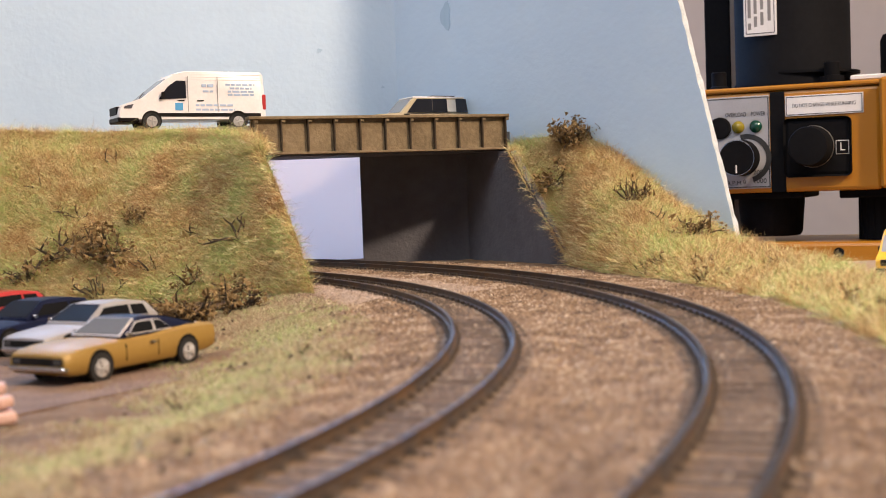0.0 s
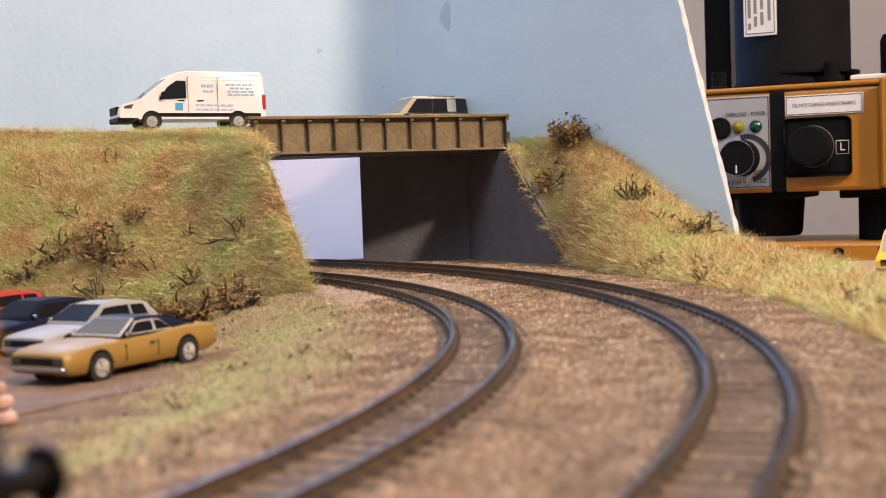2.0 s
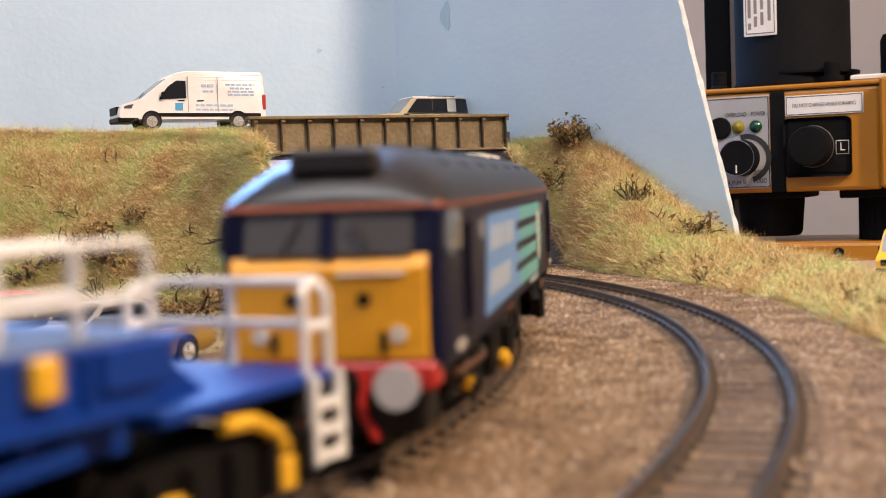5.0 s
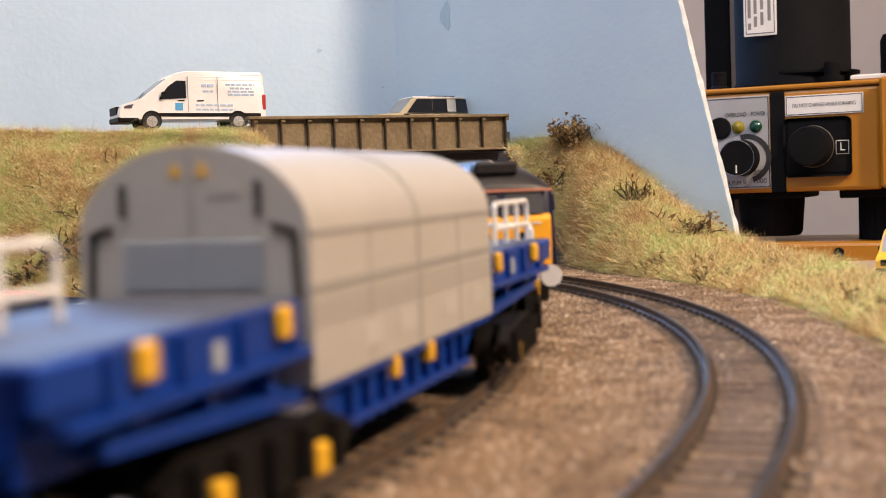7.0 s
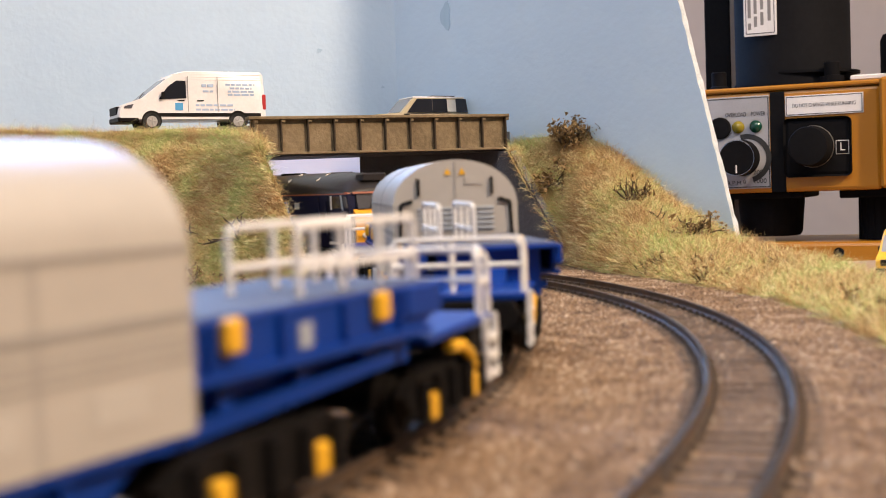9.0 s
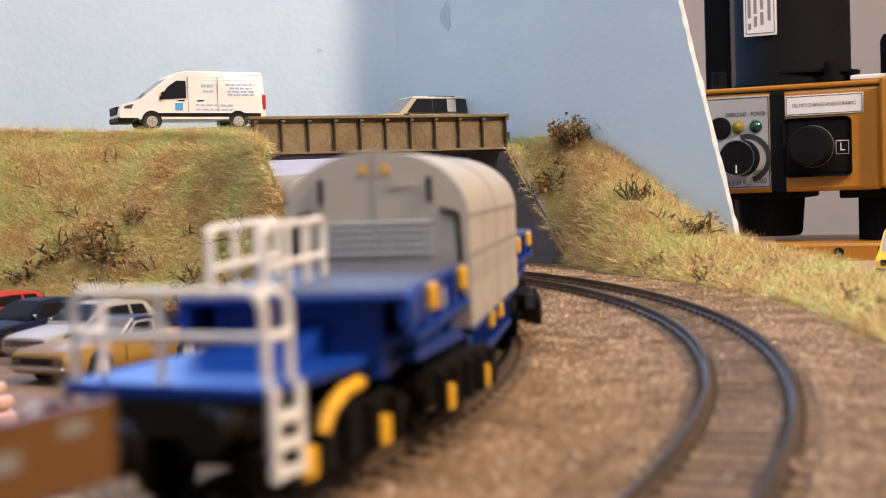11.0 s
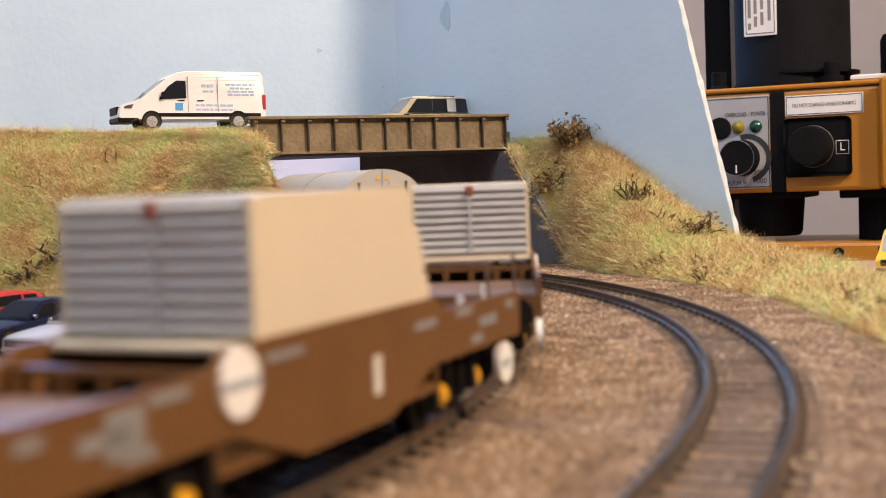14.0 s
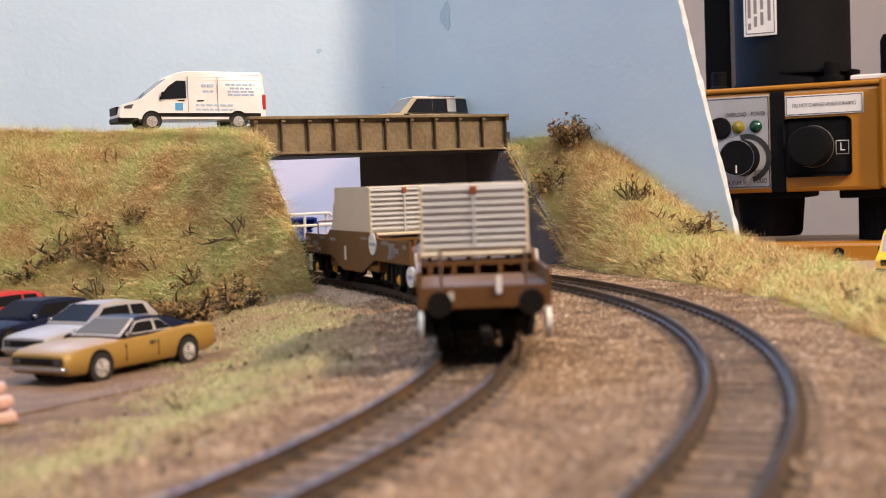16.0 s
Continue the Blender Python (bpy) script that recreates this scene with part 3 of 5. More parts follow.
    for x in (-20, -12, 10):
        mm("air_tank", cyl(B(), (x, -16.6, 9), (x, 16.6, 9), 2.6, 12), M_BLACK, uf)
    for x in (-11.5, -3.5):
        for s in (-1, 1):
            bm = B()
            box(bm, x - 2, x + 2, s * 16.2, s * 17.0, 13.6, 15.2, 0.3)
            mm("filler_cap", bm, M_STRIPE, uf, "orange filler cap")
    return v


def rail_run(parent, runs, r=0.62):
    for pts in runs:
        mm("handrail", rods(B(), pts, r, 6), M_WHITE, parent, "white tubular handrail")


def build_hooded():
    v = empty("hooded_wagon", "bright blue bogie wagon with a grey arched hood and white handrails", "wagon", "hooded wagons of the train")
    arch = [(-18.7, 14.8), (-18.7, 36.5)] + [(-18.7 * math.cos(a), 36.5 + 14.0 * math.sin(a) ** 0.92) for a in [math.pi * k / 20 for k in range(1, 20)]] + [(18.7, 36.5), (18.7, 14.8)]
    bm = prism(B(), arch, -51, 51.5, "x")
    for f in bm.faces:
        f.material_index = 1 if abs(f.calc_center_median().x) > 50.5 and abs(f.calc_center_median().z - 30) < 12 and len(f.verts) > 6 else 0
    hood = mm("hood", bm, [M_HOOD, M_HOODEND], v, "grey-beige arched hood with grey ends", True)
    for x0, x1 in ((-0.7, 0.7),):
        o = [(y * 1.006, 36.5 + (z - 36.5) * 1.012) for y, z in arch]
        mm("seam", prism(B(), o, x0, x1, "x"), M_SEAM, hood)
    for s in (-1, 1):
        for z0, z1, nm in ((36.6, 37.5, "seam"), (28.2, 29.6, "seam"), (26.4, 26.8, "seam"), (25.0, 25.4, "seam"), (23.6, 24.0, "seam")):
            mm(nm, box(B(), -50.9, 51.4, s * 18.6, s * 18.85, z0, z1), M_SEAM, hood)
        for x in (-26, 26):
            mm("panel_line", box(B(), x - 0.25, x + 0.25, s * 18.6, s * 18.8, 15, 36.5), M_SEAM, hood)
        for x in (-30, -12, 14, 34):
            mm("data_panel", box(B(), x, x + 9, s * 18.6, s * 18.82, 18, 22), M_HOODPALE, hood)
    for d in (-1, 1):
        e = d * 51.3 if d > 0 else -51.0
        for k in range(5):
            z = 29.5 + k * 1.5
            mm("louvre", box(B(), e - 0.5, e + 0.5, -11.5, 11.5, z, z + 0.8, 0.2), M_HOODEND, hood)
        for s in (-1, 1):
            bm = rods(B(), [(e + d * 0.4, s * 11, 40), (e + d * 0.4, s * 11, 45)], 0.5, 6)
            mm("hood_handle", bm, M_BLACK, hood)
            bm = rods(B(), [(e + d * 0.3, s * 13, 38.5), (e + d * 0.3, s * 16.4, 37.5), (e + d * 0.3, s * 16.8, 28)], 0.55, 6)
            mm("hood_frame", bm, M_BLACK, hood)
            mm("hazard_plate", prism(B(), [(s * 2.2 - 1, 46), (s * 2.2 + 1, 46), (s * 2.2, 48)], e - 0.3, e + 0.3, "x"), M_YCAP, hood)
        mm("end_plate", box(B(), e - 0.3, e + 0.3, -8, -3, 43, 45), M_HOOD, hood)
        mm("end_split", box(B(), e - 0.25, e + 0.25, -0.2, 0.2, 28, 50), M_SEAM, hood)
    # low centre frame
    bm = B()
    for s in (-1, 1):
        prism(bm, [(-46, 14.8), (-46, 12.6), (-36, 6.4), (33, 6.4), (43, 12.6), (46, 14.8)], s * 15.6, s * 16.6, "y")
        prism(bm, [(-48, 15), (-48, 13.4), (48, 13.4), (48, 15)], s * 14, s * 18.4, "y")
        prism(bm, [(-36.5, 7.6), (-36.5, 6.2), (34, 6.2), (34, 7.6)], s * 14, s * 18.2, "y")
        for x in range(-34, 36, 8):
            prism(bm, [(x - 0.5, 7), (x + 0.5, 7), (x + 0.5, 14), (x - 0.5, 14)], s * 15.6, s * 18.0, "y")
    box(bm, -44, 44, -15.8, 15.8, 12, 14.8)
    frame_c = mm("centre_frame", bm, M_KBLUE, v, "blue ribbed well frame")
    for s in (-1, 1):
        for x in (-14, 6):
            mm("marker_lamp", box(B(), x - 1.6, x + 1.6, s * 16.8, s * 19.0, 10.6, 14.4, 0.6, 2), M_YCAP, frame_c, "yellow tie-down marker")
    for d in (-1, 1):
        bm = B()
        box(bm, d * 52, d * (121.5 if d > 0 else 117.5), -17.2, 17.2, 26.4, 27.6, 0.3)
        for s in (-1, 1):
            prism(bm, [(d * 52, 20.8), (d * 112, 20.4), (d * 117, 23.0), (d * 117, 27.4), (d * 52, 27.4)], s * 16.0, s * 17.0, "y")
            prism(bm, [(d * 50, 19.6), (d * 113, 19.6), (d * 113, 20.9), (d * 50, 20.9)], s * 13, s * 18.4, "y")
            prism(bm, [(d * 47, 14.6), (d * 104, 17.6), (d * 104, 15.6), (d * 47, 12.4)], s * 13.5, s * 16.5, "y")
            for x in (56, 72, 88, 104):
                prism(bm, [(d * x - 0.5, 20.8), (d * x + 0.5, 20.8), (d * x + 0.5, 27), (d * x - 0.5, 27)], s * 16.5, s * 18.0, "y")
            for x in (60, 78, 96):
                prism(bm, [(d * x, 15), (d * x + 3, 15), (d * x + 3, 20), (d * x, 20)], s * 13.5, s * 15.5, "y")
        box(bm, d * 52, d * 114, -13, 13, 14.5, 26.5)
        fr = mm("end_frame", bm, M_KBLUE, v, "blue raised end deck")
        mm("deck_plate", box(B(), d * 52.5, d * 116.5, -16.6, 16.6, 27.55, 27.9), M_DECKSHEEN, fr, "deck plate greyed for reflected light")
        for s in (-1, 1):
            for x in (60, 97.5):
                mm("marker_lamp", box(B(), d * x - 1.8, d * x + 1.8, s * 17.2, s * 19.0, 23.0, 27.6, 0.7, 2), M_YCAP, fr, "yellow tie-down marker")
            mm("data_panel", box(B(), d * 78 - 1.5, d * 78 + 1.5, s * 16.9, s * 17.3, 21.5, 25), M_HOODEND, fr)
        bm = B()
        box(bm, d * -16, d * 24, -15.8, 15.8, 16.4, 18.2, 0.4)
        pf = mm("end_platform", bm, M_KBLUE, v, "blue low end platform")
        pf.location = (0.132 if d > 0 else -0.119, 0, 0)
        mm("headstock", box(B(), min(d * 17, d * 24), max(d * 17, d * 24), -13, 13, 11.0, 16.4, 0.5), M_BLACK, pf, "black buffer beam")
        mm("swan_neck", prism(B(), [(d * -16, 16), (d * -16, 24.5), (d * -8, 24.5), (d * 2, 18), (d * 2, 16)], -9, 9, "y"), M_KBLUE, pf, "blue swan-neck bracket")
        for y, x0, x1 in ((-11.0, 86, 121), (1.5, 86, 121)) if d > 0 else ((12.5, 80, 117), (4.0, 80, 117)):
            xs = [x0 + (x1 - x0) * k / 3 for k in range(4)]
            rail_run(fr, [[(d * x1, y, 27.5), (d * x1, y, 36.8), (d * (x1 - 1), y, 38.0), (d * (x0 + 1), y, 38.0), (d * x0, y, 36.8), (d * x0, y, 27.5)], [(d * x1, y, 31.8), (d * x0, y, 31.8)], [(d * xs[1], y, 27.5), (d * xs[1], y, 38)], [(d * xs[2], y, 27.5), (d * xs[2], y, 38)]], 0.62)
        x = d * 22
        rail_run(pf, [[(x, -15.2, 18), (x, -15.2, 28.6), (x, -13.6, 30.4), (x, 13.6, 30.4), (x, 15.2, 28.6), (x, 15.2, 18)], [(x, -15.2, 24.4), (x, 15.2, 24.4)], [(x, 1, 18), (x, 1, 30.4)]], 0.7)
        for s in (-1, 1):
            rail_run(pf, [[(d * 16, s * 15.2, 18), (d * 16, s * 15.2, 28.6), (d * 17, s * 14.6, 30.2), (x, s * 14, 30.4)], [(x, s * 15.2, 24.4), (d * 16, s * 15.2, 24.4)]], 0.7)
            lad = B()
            for xx in (16, 22.5):
                box(lad, d * xx - 0.7, d * xx + 0.7, s * 15.9, s * 16.9, 5.6, 18.0)
            for z in (6.0, 9.6, 13.2):
                box(lad, min(d * 15.6, d * 23), max(d * 15.6, d * 23), s * 15.7, s * 17.1, z, z + 1.2)
            mm("ladder", lad, M_WHITE, pf, "white step ladder")
            mm("brake_lever", rods(B(), [(d * -4, s * 15.4, 14.6), (d * 2, s * 15.8, 14.3), (d * 7, s * 15.8, 12), (d * 9, s * 15.8, 9.5)], 1.1, 8), M_YCAP, pf, "yellow curved lever")
            wb = B()
            cyl(wb, (d * 74, s * 16.4, 8), (d * 74, s * 17.8, 8), 3.3, 20)
            mm("handwheel", wb, M_WHITE, v, "white handwheel disc")
            rb2 = box(B(), d * 70 - 1.4, d * 70 + 1.4, s * 15.5, s * 16.6, 5, 10.5, 0.4)
            mm("warning_tag", rb2, M_RED, v)
            box_end = box(B(), d * 106, d * 117.5, s * 16.8, s * 18.0, 22.4, 27.4, 0.3)
            mm("deck_stop", box_end, M_KBLUE, fr)
        buffers(pf, d * 24, d, 13.8, 11.6, 3.1, M_BLACK, "buffer", 8)
        bogie(v, d * 66, (-12, 12), 6.0, M_YCAP, 23, 3.4, 12.0, 13.4)
        bogie(v, 130 if d > 0 else -119, (-12, 12), 6.0, M_YCAP, 23, 3.4, 12.0, 13.4)
    return v


def build_flask():
    v = empty("flask_wagon", "brown bogie flat wagon carrying a ribbed cream flask box", "wagon", "flask wagons of the train")
    body = mm("well_floor", box(B(), -35, 35, -15.65, 15.65, 8.0, 9.6), M_BROWN, v, "red-brown well floor")
    for s in (-1, 1):
        mm("side_plate", prism(B(), [(-76, 21.8), (-76, 12.8), (-32, 12.8), (-14, 7.0), (14, 7.0), (32, 12.8), (76, 12.8), (76, 21.8), (37, 21.8), (33, 24.2), (-33, 24.2), (-37, 21.8)], s * 15.6, s * 16.6, "y"), M_BROWN, v, "red-brown side plate with a deep belly")
    for d in (-1, 1):
        mm("end_floor", box(B(), min(d * 34, d * 76), max(d * 34, d * 76), -15.65, 15.65, 15.0, 17.6), M_BROWN, v)
        mm("headstock", box(B(), min(d * 74.6, d * 76.2), max(d * 74.6, d * 76.2), -15.8, 15.8, 12.6, 17.8), M_BROWN, v)
        mm("bulkhead", box(B(), min(d * 34, d * 35.4), max(d * 34, d * 35.4), -15.65, 15.65, 9, 17.6), M_BROWN, v)
    for d in (-1, 1):
        mm("deck", box(B(), min(d * 35.6, d * 74.4), max(d * 35.6, d * 74.4), -15.5, 15.5, 17.6, 18.0), M_BROWN2, body, "grey-brown end deck")
        for k in range(5):
            y = -13 + k * 6.5
            mm("well_rib", box(B(), d * 35.5 - 0.8, d * 35.5 + 0.8, y - 0.7, y + 0.7, 9.5, 21.6), M_BROWN, body)
        mm("well_rail", box(B(), d * 35.5 - 0.6, d * 35.5 + 0.6, -15.6, 15.6, 20.6, 21.8), M_BROWN, body)
        for s in (-1, 1):
            wb = B()
            wx = 68 if d > 0 else -74.5
            cyl(wb, (wx, s * 15.2, 8.2), (wx, s * 16.4, 8.2), 4.0, 22)
            hw = mm("handwheel", wb, M_WHITE, v, "white handwheel")
            sp = B()
            cyl(sp, (wx, s * 16.3, 8.2), (wx, s * 16.7, 8.2), 1.0, 10)
            box(sp, wx - 3.2, wx + 3.2, s * 16.3, s * 16.5, 7.8, 8.6)
            mm("spoke", sp, M_HOODEND, hw)
            for k, (x, z, w, h) in enumerate(((46, 20.4, 8, 1.4), (58, 17.6, 9, 2.0), (70, 19.5, 4, 1.6), (52, 14.8, 6, 1.5))):
                mm("data_panel", box(B(), d * x - w / 2, d * x + w / 2, s * 16.55, s * 16.72, z - h / 2, z + h / 2), M_DATA, body)
            mm("rail_post", rods(B(), [(d * 74.5, s * 10.5, 18), (d * 74.5, s * 10.5, 27)], 0.4, 6), M_BROWN2, body)
        mm("end_rail", rods(B(), [(d * 74.5, -10.5, 27), (d * 74.5, 10.5, 27)], 0.4, 6), M_BROWN2, body)
        mm("lamp_bracket", box(B(), d * 76.2, d * 76.8, -4.4, -3.0, 16.0, 20.4), M_WHITE, body)
        mm("end_plate", box(B(), d * 76.2, d * 76.6, 7.5, 9.0, 14.5, 16.6), M_CREAM, body)
        buffers(v, d * 76, d, 14.2, 11.2, 3.2, M_BLACK, "buffer", 6.5)
        bogie(v, d * 50, (-11, 11), 6.2, M_YCAP, 22, 3.8, 12.6, 11.6, True)
        mm("coupling", box(B(), min(d * 74, d * 84), max(d * 74, d * 84), -1.4, 1.4, 6, 8, 0.4), M_BLACK, v)
    for s in (-1, 1):
        bm = B()
        cyl(bm, (-31, s * 16.4, 19.6), (-31, s * 17.1, 19.6), 4.6, 26)
        cw = mm("round_plate", bm, M_WHITE, body, "white round plate")
        mm("plate_bar", box(B(), -35.4, -26.6, s * 17.0, s * 17.3, 18.9, 20.1), M_HOODEND, cw)
        mm("data_panel", box(B(), -58, -51, s * 16.55, s * 16.72, 15, 20.5), M_DATA, body)
        mm("side_tag", box(B(), 8, 10.6, s * 16.55, s * 16.72, 11.5, 17.5), M_CREAM, body)
        mm("data_panel", box(B(), -24, -14, s * 16.55, s * 16.72, 21, 22.2), M_DATA, body)
        mm("data_panel", box(B(), 24, 33, s * 16.55, s * 16.72, 19.4, 20.8), M_DATA, body)
    # flask
    bm = B()
    prism(bm, [(-23.0, 23.6), (33.0, 23.6), (33.5, 26), (31, 28), (32, 30.5), (29.6, 33), (30, 35), (27.2, 37.5), (27.2, 42.0), (26.2, 43.2), (-21.2, 43.2), (-22.2, 42.2)], -15.4, 15.4, "y")
    fl = mm("flask", bm, M_FLASK, v, "cream flask cover box")
    bm = B()
    box(bm, -27, 35, -16.0, 16.0, 22.4, 23.8, 0.4)
    mm("flask_base", bm, M_FLASK, fl)
    for k in range(9):
        z = 24.6 + k * 2.02
        bm = B()
        box(bm, -24.6, -21.6, -15.0, 15.0, z, z + 1.35, 0.5)
        mm("end_rib", bm, M_FLASKSHADE, fl, "horizontal rib, greyed for the shaded end")
        bm = B()
        box(bm, 24, 28.4 if z > 36 else 32.6, -14.4, 14.4, z, z + 1.35, 0.5)
        mm("end_rib", bm, M_FLASKSHADE, fl, "horizontal rib, greyed for the shaded end")
    mm("end_panel", box(B(), -23.9, -21.5, -15.1, 15.1, 24.0, 43.0, 0.3), M_FLASKSHADE, fl)
    mm("end_strap", box(B(), -24.8, -24.0, -0.5, 0.5, 24, 42.6), M_FLASKSHADE, fl)
    mm("end_catch", box(B(), -25.0, -24.0, -1, 1, 40, 42.6, 0.3), M_STRIPE, fl)
    for s in (-1, 1):
        mm("corner_strip", box(B(), -24.4, -22, s * 14.4, s * 15.6, 23.8, 43, 0.3), M_FLASK, fl)
        for x, z in ((29, 33), (31, 26.5)):
            mm("clamp", box(B(), x - 2.4, x + 3.0, s * 9, s * 15.2, z - 2, z + 2, 0.9, 2), M_FLASK, fl)
    return v


loco = build_loco()
k1 = build_hooded()
k2 = copy_thing(k1, Matrix())
f1 = build_flask()
f2 = copy_thing(f1, Matrix())
train = [(loco, 0.0, 0.0726, 0.0726), (k1, -0.2838, 0.093, 0.110), (k2, -0.6208, 0.093, 0.110), (f1, -0.8664, 0.045, 0.045), (f2, -1.0448, 0.045, 0.045)]
SPEED = 0.1025


# ---- road vehicles ----
M_VANWHITE = plain("van_white", (0.80, 0.76, 0.74), 0.35, 0, 0.3)
M_GOLD = plain("gold_paint", (0.34, 0.205, 0.045), 0.5, 0.1, 0.0)
M_SILVER = plain("silver_paint", (0.36, 0.34, 0.325), 0.5, 0.1, 0.0)
M_DKBLUE = plain("dark_blue_paint", (0.010, 0.013, 0.036), 0.45, 0, 0.0, 0.1)
M_CARRED = plain("car_red", (0.45, 0.035, 0.03), 0.35, 0, 0.3)
M_SAND = plain("sand_paint", (0.50, 0.42, 0.27), 0.4, 0, 0.2)
M_VYELLOW = plain("van_yellow", (0.82, 0.45, 0.02), 0.4, 0, 0.2)
M_CHROME = plain("chrome", (0.6, 0.6, 0.6), 0.2, 1.0)
M_LIGHTBLUE = plain("sign_blue", (0.08, 0.35, 0.65), 0.5)
M_GREYBAR = plain("grey_writing", (0.42, 0.52, 0.68), 0.6)
M_RIM = plain("pale_rim", (0.48, 0.46, 0.44), 0.4, 0.2)
M_CARSCREEN = plain("car_screen", (0.13, 0.13, 0.13), 0.6, 0, 0.0, 0.02)
M_VANGLASS = plain("van_glass", (0.30, 0.31, 0.32), 0.15)
M_CARGLASS = plain("car_glass", (0.012, 0.012, 0.013), 0.4, 0, 0.0, 0.02)


def car_shell(bm, side, width, tuck=0.06, belt=None, narrow=0.0):
    """A rounded shell from a side outline (x, z), in real metres; narrower above the belt line."""
    n = len(side)
    belt = belt or 9
    top = max(z for x, z in side)
    rows = []
    steps = [(-1, 1 - tuck), (-0.94, 1.0), (0.94, 1.0), (1, 1 - tuck)]
    cx = sum(x for x, z in side) / n
    cz = sum(z for x, z in side) / n
    for y, sc in steps:
        ring = []
        for x, z in side:
            w = width / 2 * (1 - narrow * max(0, z - belt) / max(0.01, top - belt))
            ring.append(bm.verts.new((cx + (x - cx) * (1 - (1 - sc) * 0.5), y * w, cz + (z - cz) * (1 - (1 - sc) * 0.9))))
        rows.append(ring)
    for a, b in zip(rows, rows[1:]):
        for i in range(n):
            bm.faces.new((a[i], a[(i + 1) % n], b[(i + 1) % n], b[i]))
    bm.faces.new(rows[0][::-1])
    bm.faces.new(rows[-1])
    return bm


def pane(bm, pts, y0, y1, t=0.03):
    """A flank window: pts (x, z); y at the lowest and highest z."""
    zs = [z for x, z in pts]
    lo, hi = min(zs), max(zs)
    rows = []
    for d in (-t * 0.5, t):
        rows.append([bm.verts.new((x, (y0 + (y1 - y0) * (z - lo) / (hi - lo)) + math.copysign(d, y0), z)) for x, z in pts])
    bm.faces.new(rows[0])
    bm.faces.new(rows[1][::-1])
    n = len(pts)
    for i in range(n):
        bm.faces.new((rows[0][i], rows[0][(i + 1) % n], rows[1][(i + 1) % n], rows[1][i]))
    return bm


def car_wheels(v, xs, y, r, w, S, rim_m):
    for x in xs:
        for s in (-1, 1):
            bm = cyl(B(), (x, s * (y - w), r), (x, s * y, r), r, 22)
            bmesh.ops.bevel(bm, geom=[e for e in bm.edges if len(e.link_faces) == 2 and e.calc_face_angle(0) > 1.2], offset=r * 0.12, segments=2, affect="EDGES")
            bm.transform(S)
            ty = part("wheel", bm, M_RUBBER, v, "black rubber tyre")
            bm = cyl(B(), (x, s * (y - 0.02), r), (x, s * (y + 0.015), r), r * 0.62, 18)
            for k in range(5):
                a = 2 * math.pi * k / 5
                cyl(bm, (x, s * (y + 0.03), r), (x + math.cos(a) * r * 0.55, s * (y + 0.03), r + math.sin(a) * r * 0.55), r * 0.09, 5)
            cyl(bm, (x, s * y, r), (x, s * (y + 0.05), r), r * 0.14, 8)
            bm.transform(S)
            part("rim", bm, rim_m, ty, "bright wheel rim")
            bm = cyl(B(), (x, s * (y - 0.12), r * 1.10), (x, s * (y - 0.014), r * 1.10), r * 1.14, 22)
            bm.transform(S)
            part("wheel_arch", bm, M_BLACK, v)


